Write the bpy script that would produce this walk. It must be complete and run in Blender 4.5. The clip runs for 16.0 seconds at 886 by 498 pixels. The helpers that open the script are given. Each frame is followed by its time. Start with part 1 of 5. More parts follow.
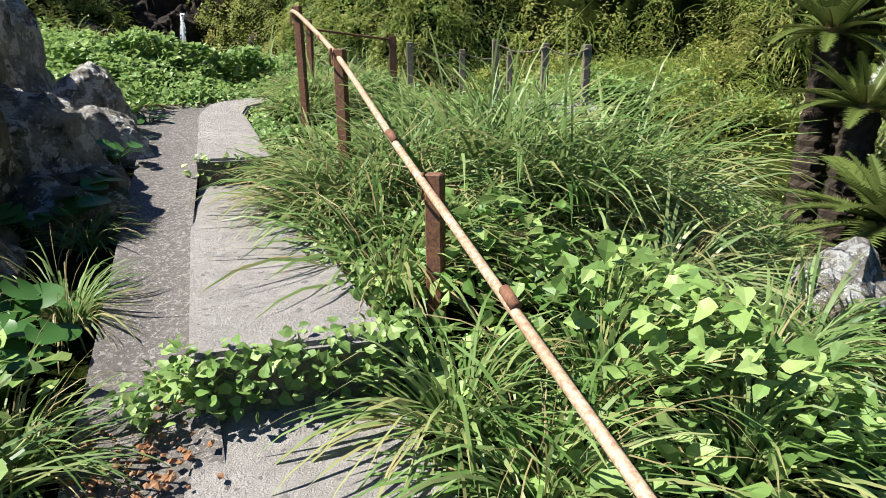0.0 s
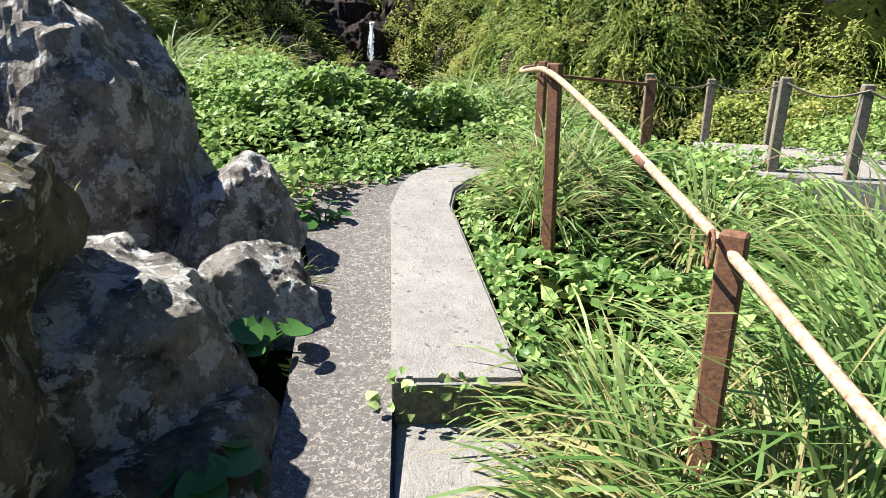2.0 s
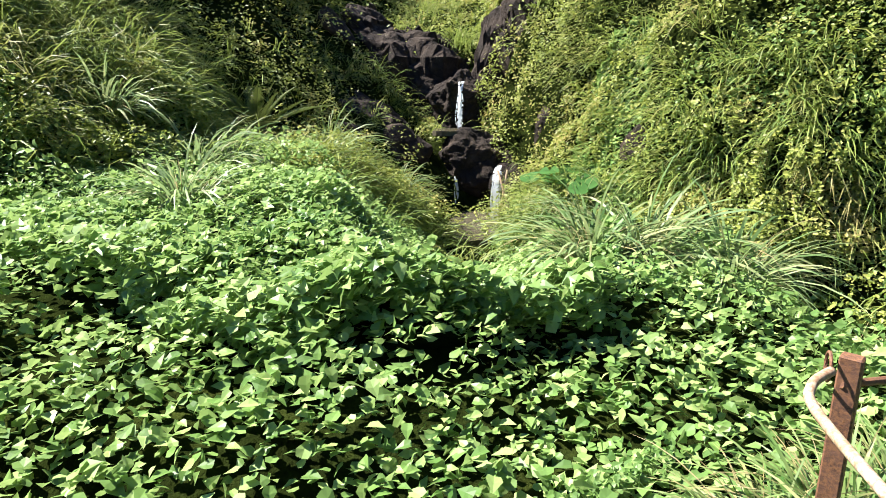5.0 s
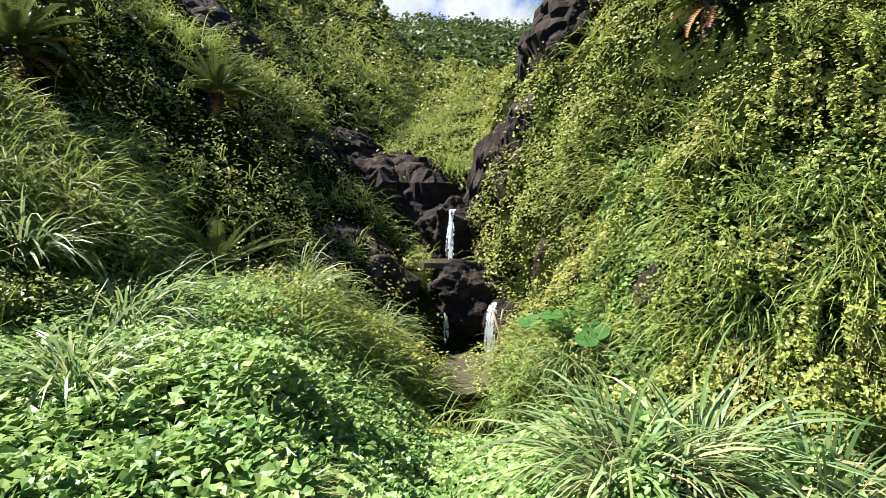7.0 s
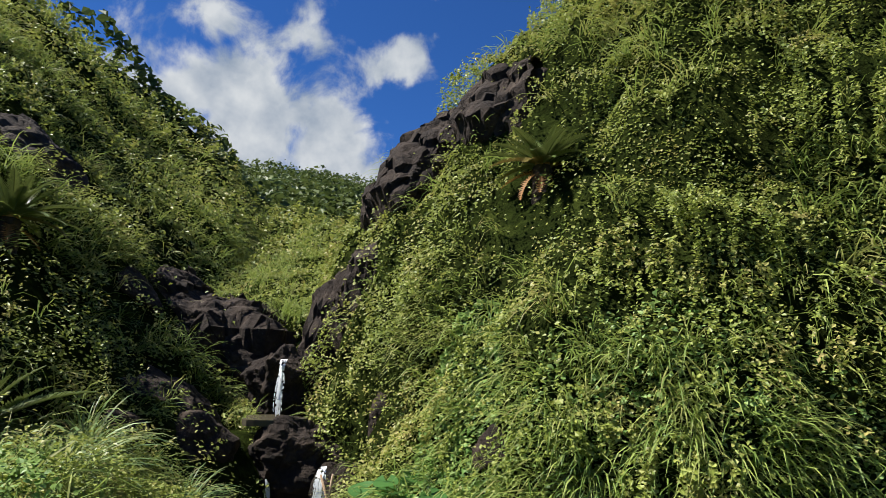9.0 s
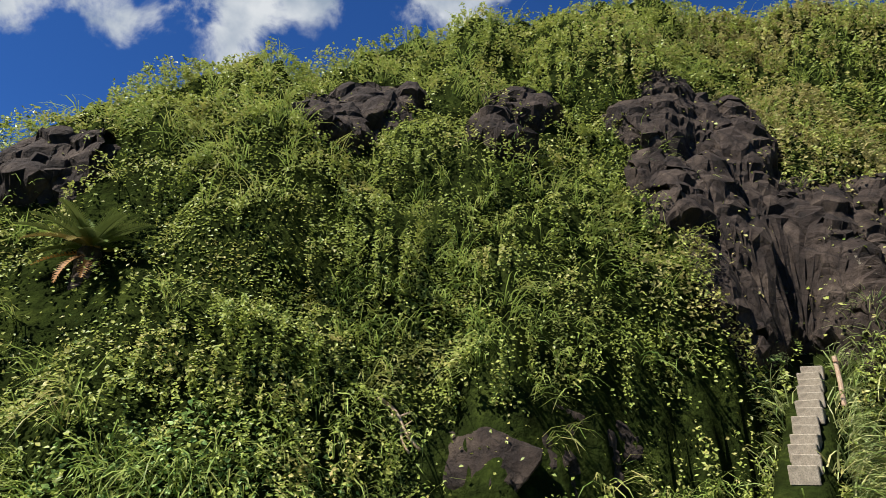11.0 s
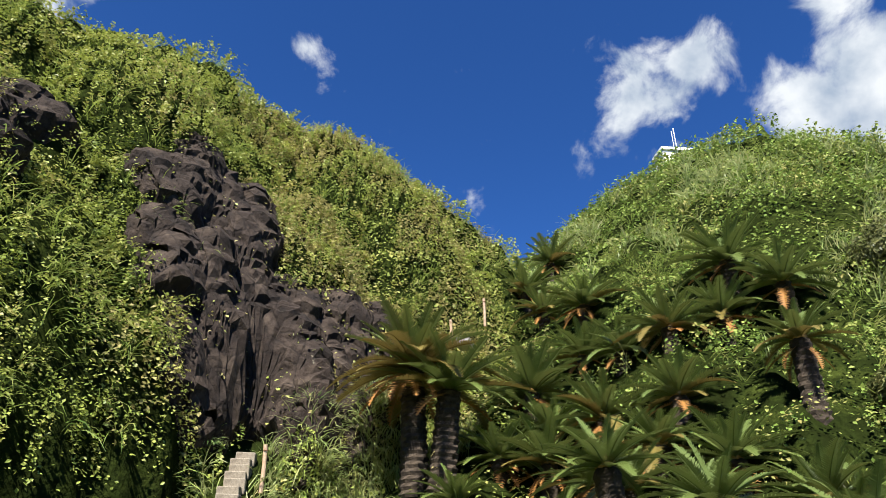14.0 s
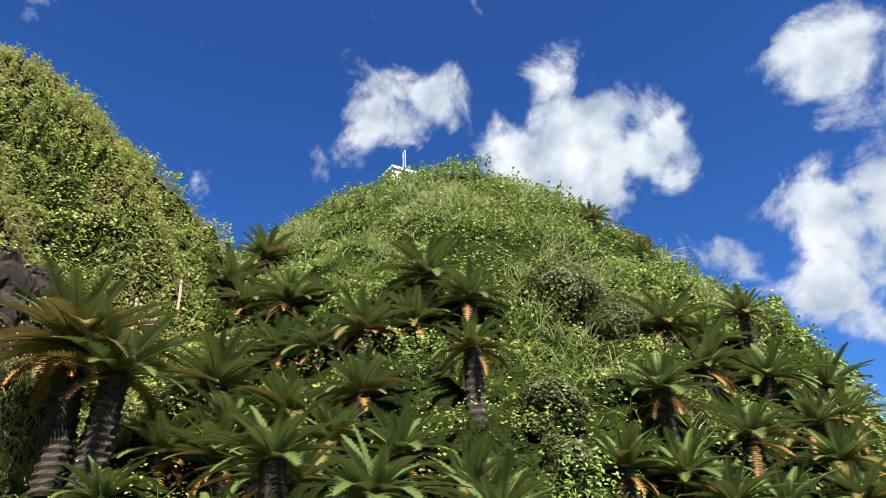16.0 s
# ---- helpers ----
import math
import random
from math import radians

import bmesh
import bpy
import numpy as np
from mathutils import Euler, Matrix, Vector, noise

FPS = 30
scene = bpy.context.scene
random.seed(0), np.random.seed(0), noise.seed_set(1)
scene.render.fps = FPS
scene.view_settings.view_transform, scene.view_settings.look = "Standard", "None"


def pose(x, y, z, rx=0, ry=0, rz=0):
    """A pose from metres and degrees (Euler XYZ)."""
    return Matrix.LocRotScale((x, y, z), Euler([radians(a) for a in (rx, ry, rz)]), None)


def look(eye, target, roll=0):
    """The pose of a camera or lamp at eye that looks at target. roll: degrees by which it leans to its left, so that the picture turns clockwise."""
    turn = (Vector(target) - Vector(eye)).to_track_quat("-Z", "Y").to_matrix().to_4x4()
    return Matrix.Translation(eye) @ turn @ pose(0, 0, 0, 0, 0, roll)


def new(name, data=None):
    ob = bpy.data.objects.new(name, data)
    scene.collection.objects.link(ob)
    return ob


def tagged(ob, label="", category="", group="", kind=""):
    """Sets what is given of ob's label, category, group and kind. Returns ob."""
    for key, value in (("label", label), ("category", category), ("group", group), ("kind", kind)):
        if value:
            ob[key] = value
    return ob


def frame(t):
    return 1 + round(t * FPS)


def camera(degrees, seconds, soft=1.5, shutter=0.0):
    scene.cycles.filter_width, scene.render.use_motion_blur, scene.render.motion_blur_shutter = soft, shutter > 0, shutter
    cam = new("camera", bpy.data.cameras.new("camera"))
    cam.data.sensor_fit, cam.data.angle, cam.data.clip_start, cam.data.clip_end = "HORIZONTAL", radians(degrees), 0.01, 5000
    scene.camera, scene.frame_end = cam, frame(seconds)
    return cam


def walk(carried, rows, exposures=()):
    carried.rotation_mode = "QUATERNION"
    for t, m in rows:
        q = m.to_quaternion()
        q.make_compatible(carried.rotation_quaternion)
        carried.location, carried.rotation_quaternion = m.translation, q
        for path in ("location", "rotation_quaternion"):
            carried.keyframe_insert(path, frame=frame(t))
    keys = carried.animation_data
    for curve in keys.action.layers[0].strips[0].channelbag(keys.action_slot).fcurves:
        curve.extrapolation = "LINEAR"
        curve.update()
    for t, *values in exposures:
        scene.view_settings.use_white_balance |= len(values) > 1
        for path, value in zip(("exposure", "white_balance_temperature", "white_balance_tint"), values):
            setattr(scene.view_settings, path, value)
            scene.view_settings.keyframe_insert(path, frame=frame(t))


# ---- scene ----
cam = camera(70.7, 16.0, soft=0.75)
METRES, EYE, TILT, LEAN, TURN = 10.0, 1.4, -17.5, 0.0, 0.0
ROWS = [
    (0.0, 0.0, 0.0, 0.0, -0.0, 0.0, -0.0),
    (0.5, -0.0241, 0.048, 0.0281, 5.27, -0.23, -2.33),
    (1.0, -0.0468, 0.0942, 0.064, 9.59, -0.61, -3.6),
    (1.5, -0.0722, 0.1457, 0.0905, 11.66, -0.86, -4.17),
    (2.0, -0.0957, 0.2023, 0.1137, 14.31, -1.07, -4.79),
    (2.5, -0.1162, 0.253, 0.1433, 16.16, -1.31, -5.04),
    (3.0, -0.132, 0.2897, 0.1757, 18.23, -1.36, -5.28),
    (3.5, -0.1491, 0.334, 0.1989, 21.28, -1.14, -5.93),
    (4.0, -0.1697, 0.382, 0.2277, 22.25, -0.54, -5.99),
    (6.5, -0.2471, 0.5902, 0.345, 22.16, 7.11, -6.36),
    (7.0, -0.2569, 0.6184, 0.3567, 21.95, 11.07, -6.26),
    (7.5, -0.2558, 0.642, 0.3636, 21.92, 13.06, -6.15),
    (8.0, -0.2498, 0.6582, 0.3699, 21.92, 15.65, -6.03),
    (8.5, -0.2537, 0.6703, 0.374, 18.56, 20.17, -5.58),
    (9.0, -0.2631, 0.6778, 0.378, 7.85, 25.92, -3.71),
    (9.5, -0.2667, 0.6812, 0.379, -3.56, 30.11, -0.85),
    (12.0, -0.2203, 0.6735, 0.3854, -46.49, 34.83, 12.37),
    (12.5, -0.2073, 0.664, 0.3866, -56.36, 33.55, 13.7),
    (13.0, -0.1965, 0.6532, 0.3862, -63.51, 32.71, 14.8),
    (13.5, -0.1857, 0.6445, 0.3836, -68.99, 31.93, 15.83),
    (14.0, -0.1763, 0.6369, 0.382, -74.5, 30.58, 16.64),
    (14.5, -0.169, 0.6296, 0.3815, -79.51, 29.24, 17.04),
    (15.0, -0.1585, 0.6247, 0.3788, -86.42, 27.35, 17.96),
    (15.5, -0.1454, 0.626, 0.3686, -93.67, 25.39, 19.24),
    (16.0, -0.1341, 0.6159, 0.3631, -102.36, 22.1, 19.5),
]
walk(cam, [(t, pose(0, 0, EYE, TILT, LEAN, TURN) @ pose(METRES * x, METRES * y, METRES * z, 90 + pitch, roll, yaw)) for t, x, y, z, yaw, pitch, roll in ROWS],
     exposures=[(0, 1.2), (1, 1.35), (2, 1.6), (4, 1.9), (6.5, 1.78), (7.5, 1.6), (8.5, 1.12), (9.2, 1.04), (9.7, 1.15), (12, 1.12), (13, 1.22), (14, 1.54), (16, 1.56)])

# ---- light ----
SUN_YAW, SUN_UP = 94.0, 54.0
SUN = Vector((-math.sin(radians(SUN_YAW)) * math.cos(radians(SUN_UP)), math.cos(radians(SUN_YAW)) * math.cos(radians(SUN_UP)), math.sin(radians(SUN_UP))))
sun = new("sun", bpy.data.lights.new("sun", "SUN"))
sun.data.energy, sun.data.angle, sun.data.color = 5.0, radians(0.55), (1.0, 0.965, 0.90)
sun.matrix_world = look(SUN * 60, (0, 0, 0))


def heading(a, e):
    """Unit direction from degrees right of +y and degrees up."""
    return (math.sin(radians(a)) * math.cos(radians(e)), math.cos(radians(a)) * math.cos(radians(e)), math.sin(radians(e)))


def node(tree, kind, inputs=(), **fields):
    n = tree.nodes.new(kind)
    for k, v in fields.items():
        setattr(n, k, v)
    for k, v in dict(inputs).items():
        if isinstance(v, bpy.types.NodeSocket):
            tree.links.new(v, n.inputs[k])
        else:
            n.inputs[k].default_value = v
    return n


def ramp(tree, fac, stops, interp="LINEAR"):
    n = tree.nodes.new("ShaderNodeValToRGB")
    n.color_ramp.interpolation = interp
    while len(n.color_ramp.elements) < len(stops):
        n.color_ramp.elements.new(0.5)
    for el, (p, c) in zip(n.color_ramp.elements, stops):
        el.position = p
        el.color = (*c, 1) if len(c) == 3 else c
    tree.links.new(fac, n.inputs[0])
    return n.outputs[0]


def math_node(tree, op, a, b=0.0, c=0.0, clamp=False):
    n = tree.nodes.new("ShaderNodeMath")
    n.operation, n.use_clamp = op, clamp
    for i, v in enumerate((a, b, c)):
        if isinstance(v, bpy.types.NodeSocket):
            tree.links.new(v, n.inputs[i])
        else:
            n.inputs[i].default_value = v
    return n.outputs[0]


def mix(tree, fac, a, b, mode="MIX"):
    n = tree.nodes.new("ShaderNodeMix")
    n.data_type, n.blend_type = "RGBA", mode
    for sock, v in ((n.inputs[0], fac), (n.inputs[6], a), (n.inputs[7], b)):
        if isinstance(v, bpy.types.NodeSocket):
            tree.links.new(v, sock)
        else:
            sock.default_value = v if not isinstance(v, tuple) else ((*v, 1) if len(v) == 3 else v)
    return n.outputs[2]


world = bpy.data.worlds.new("sky")
world.use_nodes = True
scene.world = world
wt = world.node_tree
wt.nodes.clear()
sky = node(wt, "ShaderNodeTexSky", sky_type="NISHITA", sun_disc=False, sun_elevation=radians(SUN_UP), sun_rotation=radians(-SUN_YAW), altitude=900.0, air_density=1.0, dust_density=0.25, ozone_density=2.5)
way = node(wt, "ShaderNodeTexCoord").outputs["Generated"]
# cumulus banks: heading, height, half width in degrees, weight
CLOUDS = [(-26.5, 18.5, 10.5, 1.45), (-33, 20, 8, 1.3), (-20, 16.5, 9, 1.4), (-15.5, 14.5, 6, 1.1), (-21.5, 26.5, 5, .85), (-13.5, 25.5, 5, .9), (-31, 26.5, 4.5, .85), (-11, 33, 5, .8), (-1, 34.5, 6, .85),
          (31, 42, 8, .95), (9, 36.5, 8, .95), (16, 39.5, 7, .9), (59, 42.6, 3, .6), (97, 37, 6, .9), (102, 39.6, 5, .8), (118, 32.5, 9, 1.4), (112.3, 33, 7, 1.2), (124, 32, 6.5, 1.1), (115.5, 40, 4.5, .85),
          (142, 33, 8, 1.0), (138.5, 36, 5, .8), (137, 23.5, 7.5, 1.2), (136.5, 18, 7, 1.2), (130.9, 20.5, 5, .85), (142, 23, 7, 1.0)]
total = None
for a, e, half, weight in CLOUDS:
    d = node(wt, "ShaderNodeVectorMath", {0: way, 1: heading(a, e)}, operation="DISTANCE").outputs["Value"]
    b = math_node(wt, "MULTIPLY", math_node(wt, "SUBTRACT", 1.0, math_node(wt, "DIVIDE", d, 0.98 * math.sin(radians(half))), clamp=True), weight)
    total = b if total is None else math_node(wt, "MAXIMUM", total, b)
puff = node(wt, "ShaderNodeTexNoise", {"Vector": way, "Scale": 10.0, "Detail": 10.0, "Roughness": 0.58, "Distortion": 0.3}).outputs[0]
cover = math_node(wt, "ADD", math_node(wt, "MULTIPLY", total, 1.15), math_node(wt, "SUBTRACT", math_node(wt, "MULTIPLY", math_node(wt, "SUBTRACT", puff, 0.5), 3.0), 0.28))
mask = ramp(wt, cover, [(0.10, (0, 0, 0)), (0.72, (1, 1, 1))], "EASE")
shade = node(wt, "ShaderNodeTexNoise", {"Vector": way, "Scale": 16.0, "Detail": 6.0}).outputs[0]
white = ramp(wt, shade, [(0.3, (4.0, 4.9, 6.2)), (0.66, (8.8, 9.2, 9.6))])
skycol = mix(wt, 1.0, sky.outputs[0], (0.34, 0.76, 1.42), "MULTIPLY")
back = node(wt, "ShaderNodeBackground", {0: mix(wt, mask, skycol, white), 1: 0.037})
node(wt, "ShaderNodeOutputWorld", {0: back.outputs[0]})


# ---- materials ----
def material(name):
    m = bpy.data.materials.new(name)
    m.use_nodes = True
    t = m.node_tree
    t.nodes.clear()
    return m, t


def finish(t, shader):
    node(t, "ShaderNodeOutputMaterial", {0: shader})


def noise_at(t, scale, detail=4.0, rough=0.55, vec=None):
    return node(t, "ShaderNodeTexNoise", {"Vector": vec or node(t, "ShaderNodeTexCoord").outputs["Object"], "Scale": scale, "Detail": detail, "Roughness": rough}).outputs[0]


def leaf_material(name, dark, mid, light, dry=None, patch=0.5, gloss=0.38, glow=0.35, sheen=0.22):
    """Foliage: every blade or leaf its own tone, broad patches of drier growth, light passing through."""
    m, t = material(name)
    own = node(t, "ShaderNodeNewGeometry").outputs["Random Per Island"]
    col = ramp(t, own, [(0.0, dark), (0.5, mid), (0.92, light)])
    big = noise_at(t, patch, 3.0)
    col = mix(t, ramp(t, big, [(0.35, (0, 0, 0)), (0.7, (0.75, 0.75, 0.75))]), col, mix(t, 0.55, col, light))
    if dry:
        some = math_node(t, "MULTIPLY", ramp(t, noise_at(t, patch * 2.3, 4.0), [(0.45, (0, 0, 0)), (0.68, (1, 1, 1))]), math_node(t, "GREATER_THAN", math_node(t, "FRACT", math_node(t, "MULTIPLY", own, 17.0)), 0.35))
        col = mix(t, math_node(t, "MULTIPLY", some, 0.8), col, dry)
    p = node(t, "ShaderNodeBsdfPrincipled", {"Base Color": col, "Roughness": gloss, "Specular IOR Level": sheen})
    tr = node(t, "ShaderNodeBsdfTranslucent", {0: mix(t, 0.5, col, light)})
    finish(t, node(t, "ShaderNodeMixShader", {0: glow, 1: p.outputs[0], 2: tr.outputs[0]}).outputs[0])
    return m


def solid_material(name, stops, scale, rough=0.85, bump=0.4, fine=None, fine_scale=60.0, metal=0.0, bump_scale=None, spread=0.02, sheen=0.3):
    """A mineral or metal surface: broad stains, fine grain and relief."""
    m, t = material(name)
    col = ramp(t, noise_at(t, scale, 6.0, 0.6), stops)
    g = noise_at(t, fine_scale, 5.0, 0.65)
    if fine:
        col = mix(t, ramp(t, g, [(0.42, (0, 0, 0)), (0.62, (0.8, 0.8, 0.8))]), col, fine)
    h = math_node(t, "ADD", noise_at(t, bump_scale or scale * 3, 8.0, 0.65), math_node(t, "MULTIPLY", g, 0.3))
    b = node(t, "ShaderNodeBump", {"Strength": bump, "Distance": spread, "Height": h})
    finish(t, node(t, "ShaderNodeBsdfPrincipled", {"Base Color": col, "Roughness": rough, "Metallic": metal, "Specular IOR Level": sheen, "Normal": b.outputs[0]}).outputs[0])
    return m


# mossy soil taken near black, for the shade in gaps of the growth
M_SHADEDSOIL = solid_material("mossy_soil_shaded", [(0.3, (0.008, 0.010, 0.003)), (0.5, (0.018, 0.026, 0.006)), (0.7, (0.045, 0.058, 0.012))], 1.3, 1.0, 1.0, (0.010, 0.014, 0.004), 7.0, spread=0.15, bump_scale=4, sheen=0.0)
M_CREEPER = leaf_material("creeper_leaf", (0.044, 0.115, 0.024), (0.145, 0.270, 0.060), (0.36, 0.48, 0.165), patch=0.9, gloss=0.42, sheen=0.25)
M_VINE = leaf_material("hill_creeper_leaf", (0.085, 0.128, 0.022), (0.200, 0.250, 0.040), (0.34, 0.38, 0.085), dry=(0.42, 0.33, 0.12), patch=0.35, gloss=0.46, glow=0.28, sheen=0.3)
M_GRASS = leaf_material("tussock_blade", (0.040, 0.110, 0.022), (0.115, 0.215, 0.050), (0.28, 0.37, 0.14), dry=(0.40, 0.31, 0.15), patch=0.7, gloss=0.42)
M_HILLGRASS = leaf_material("hill_grass_blade", (0.050, 0.105, 0.018), (0.155, 0.235, 0.045), (0.31, 0.38, 0.095), dry=(0.40, 0.32, 0.13), patch=0.3, gloss=0.5)


def pebbled_material(name, stops, pebbles, scale, size, rough=0.9, relief=0.010):
    """Cement with stones showing in it: stains, scattered stones in several tones, pits."""
    m, t = material(name)
    at = node(t, "ShaderNodeTexCoord").outputs["Object"]
    wob = mix(t, 0.06, at, node(t, "ShaderNodeTexNoise", {"Vector": at, "Scale": scale * 0.7}).outputs[1], "ADD")
    v = node(t, "ShaderNodeTexVoronoi", {"Vector": wob, "Scale": scale})
    base = ramp(t, noise_at(t, 1.7, 7.0, 0.65), stops)
    grain = noise_at(t, scale * 6, 3.0, 0.7)
    base = mix(t, ramp(t, noise_at(t, scale * 0.35, 6.0, 0.7), [(0.45, (0, 0, 0)), (0.62, (0.55, 0.55, 0.55))]), base, tuple(c * 0.62 for c in stops[0][1]))
    base = mix(t, 0.5, base, ramp(t, grain, [(0.3, tuple(c * 0.55 for c in stops[0][1])), (0.7, stops[-1][1])]))
    tone = ramp(t, node(t, "ShaderNodeSeparateColor", {0: v.outputs["Color"]}).outputs[0], pebbles)
    pick = node(t, "ShaderNodeSeparateColor", {0: v.outputs["Color"]}).outputs[1]
    edge = math_node(t, "MULTIPLY", math_node(t, "LESS_THAN", v.outputs["Distance"], math_node(t, "MULTIPLY", pick, size)), 0.85)
    col = mix(t, edge, base, tone)
    h = math_node(t, "ADD", math_node(t, "MULTIPLY", edge, 0.6), math_node(t, "ADD", math_node(t, "MULTIPLY", grain, 0.5), noise_at(t, scale * 0.8, 6.0, 0.65)))
    bp = node(t, "ShaderNodeBump", {"Strength": 0.8, "Distance": relief, "Height": h})
    finish(t, node(t, "ShaderNodeBsdfPrincipled", {"Base Color": col, "Roughness": rough, "Normal": bp.outputs[0]}).outputs[0])
    return m


def rock_material(name, stops, lichen, amount, scale, relief):
    """Weathered rock: broad tones, dark seams, and lichen in sharp-edged blotches."""
    m, t = material(name)
    col = ramp(t, noise_at(t, scale, 9.0, 0.68), stops)
    seam = node(t, "ShaderNodeTexVoronoi", {"Vector": mix(t, 0.9, node(t, "ShaderNodeTexCoord").outputs["Object"], node(t, "ShaderNodeTexNoise", {"Scale": scale, "Detail": 8.0, "Roughness": 0.65}).outputs[1], "ADD"), "Scale": scale * 0.8}, feature="DISTANCE_TO_EDGE").outputs["Distance"]
    crack = ramp(t, seam, [(0.0, (0.5, 0.5, 0.5)), (0.035, (0, 0, 0))])
    col = mix(t, crack, col, tuple(c * 0.35 for c in stops[0][1]))
    spot = math_node(t, "MULTIPLY", ramp(t, noise_at(t, scale * 1.5, 9.0, 0.72), [(amount, (0, 0, 0)), (amount + 0.02, (1, 1, 1))]), ramp(t, noise_at(t, scale * 9, 4.0), [(0.3, (0.5, 0.5, 0.5)), (0.55, (1, 1, 1))]))
    col = mix(t, spot, col, lichen)
    h = math_node(t, "ADD", noise_at(t, scale * 1.6, 10.0, 0.72), math_node(t, "MULTIPLY", math_node(t, "MINIMUM", seam, 0.05), 1.5))
    bp = node(t, "ShaderNodeBump", {"Strength": 1.0, "Distance": relief, "Height": h})
    finish(t, node(t, "ShaderNodeBsdfPrincipled", {"Base Color": col, "Roughness": 0.88, "Specular IOR Level": 0.2, "Normal": bp.outputs[0]}).outputs[0])
    return m


STONES = [(0.1, (0.10, 0.092, 0.088)), (0.45, (0.19, 0.175, 0.16)), (0.8, (0.30, 0.28, 0.255))]
M_CONCRETE = pebbled_material("weathered_concrete", [(0.3, (0.23, 0.212, 0.195)), (0.7, (0.39, 0.365, 0.335))], STONES, 25.0, 0.36, relief=0.03)
M_ASPHALT = pebbled_material("pebbled_path", [(0.3, (0.085, 0.075, 0.066)), (0.7, (0.16, 0.145, 0.13))], [(0.1, (0.10, 0.09, 0.085)), (0.5, (0.19, 0.17, 0.155)), (0.9, (0.33, 0.30, 0.27))], 75.0, 1.0, relief=0.008)
M_ROCK = rock_material("lichen_rock", [(0.34, (0.060, 0.053, 0.046)), (0.46, (0.33, 0.30, 0.26)), (0.60, (0.50, 0.46, 0.41))], (0.80, 0.80, 0.76), 0.515, 6.0, 0.18)
# darker copy of the rock, with the path side's shade in its colour
M_SHADEDROCK = rock_material("shaded_mossy_rock", [(0.30, (0.030, 0.026, 0.021)), (0.48, (0.17, 0.15, 0.11)), (0.66, (0.32, 0.285, 0.215))], (0.60, 0.59, 0.53), 0.55, 5.2, 0.13)
M_DARKROCK = rock_material("dark_volcanic_rock", [(0.28, (0.010, 0.008, 0.007)), (0.5, (0.030, 0.021, 0.016)), (0.75, (0.095, 0.070, 0.052))], (0.17, 0.15, 0.11), 0.66, 1.5, 0.14)
M_RUST = solid_material("rusty_steel", [(0.3, (0.075, 0.036, 0.024)), (0.7, (0.17, 0.085, 0.055))], 14.0, 0.75, 0.5, (0.24, 0.11, 0.05), 90.0, spread=0.004)
M_RAIL = solid_material("tan_painted_pipe", [(0.3, (0.36, 0.25, 0.16)), (0.7, (0.58, 0.45, 0.32))], 7.0, 0.5, 0.3, (0.25, 0.13, 0.07), 60.0, spread=0.003)
M_POST = solid_material("concrete_post", [(0.3, (0.15, 0.12, 0.085)), (0.7, (0.33, 0.28, 0.21))], 8.0, 0.9, 0.5, (0.10, 0.09, 0.07), 50.0, spread=0.006)


M_MOSSY = solid_material("mossy_concrete", [(0.3, (0.10, 0.09, 0.06)), (0.5, (0.17, 0.155, 0.10)), (0.7, (0.13, 0.18, 0.045))], 9.0, 0.95, 0.9, (0.07, 0.075, 0.035), 45.0, spread=0.02)


# ---- mesh tools ----
def mesh_from(name, verts, faces, mat=None, smooth=False):
    """A mesh from an (n, 3) array of places and an (m, k) array of corners."""
    me = bpy.data.meshes.new(name)
    verts, faces = np.asarray(verts, np.float32), np.asarray(faces, np.int32)
    me.vertices.add(len(verts)), me.loops.add(faces.size), me.polygons.add(len(faces))
    me.vertices.foreach_set("co", verts.ravel())
    me.loops.foreach_set("vertex_index", faces.ravel())
    me.polygons.foreach_set("loop_start", np.arange(0, faces.size, faces.shape[1], dtype=np.int32))
    me.polygons.foreach_set("use_smooth", np.full(len(faces), smooth))
    me.update(calc_edges=True)
    if mat:
        me.materials.append(mat)
    return me


def part(name, bm, mat, parent, label="", smooth=False):
    me = bpy.data.meshes.new(name)
    bm.to_mesh(me)
    bm.free()
    for f in me.polygons:
        f.use_smooth = smooth
    me.materials.append(mat)
    ob = new(name, me)
    ob.parent = parent
    if label:
        ob["label"] = label
    return ob


RNG = np.random.default_rng(7)
LATTICE = RNG.random((256, 256))


def waves(x, y, octaves=4, rough=0.5):
    """Smooth value noise about 0, a metre to the first lump."""
    out, amp = np.zeros(np.shape(x)), 1.0
    for k in range(octaves):
        u, v = x * 2.0 ** k + 17.3 * k, y * 2.0 ** k + 5.1 * k
        i, j = np.floor(u).astype(int), np.floor(v).astype(int)
        fu, fv = u - i, v - j
        fu, fv = fu * fu * (3 - 2 * fu), fv * fv * (3 - 2 * fv)
        a, b = LATTICE[i & 255, j & 255], LATTICE[(i + 1) & 255, j & 255]
        c, d = LATTICE[i & 255, (j + 1) & 255], LATTICE[(i + 1) & 255, (j + 1) & 255]
        out += amp * ((a * (1 - fu) + b * fu) * (1 - fv) + (c * (1 - fu) + d * fu) * fv - 0.5)
        amp *= rough
    return out


# ---- the lie of the land ----
CX, CY, CZ = -2.5, 7.5, 2.95
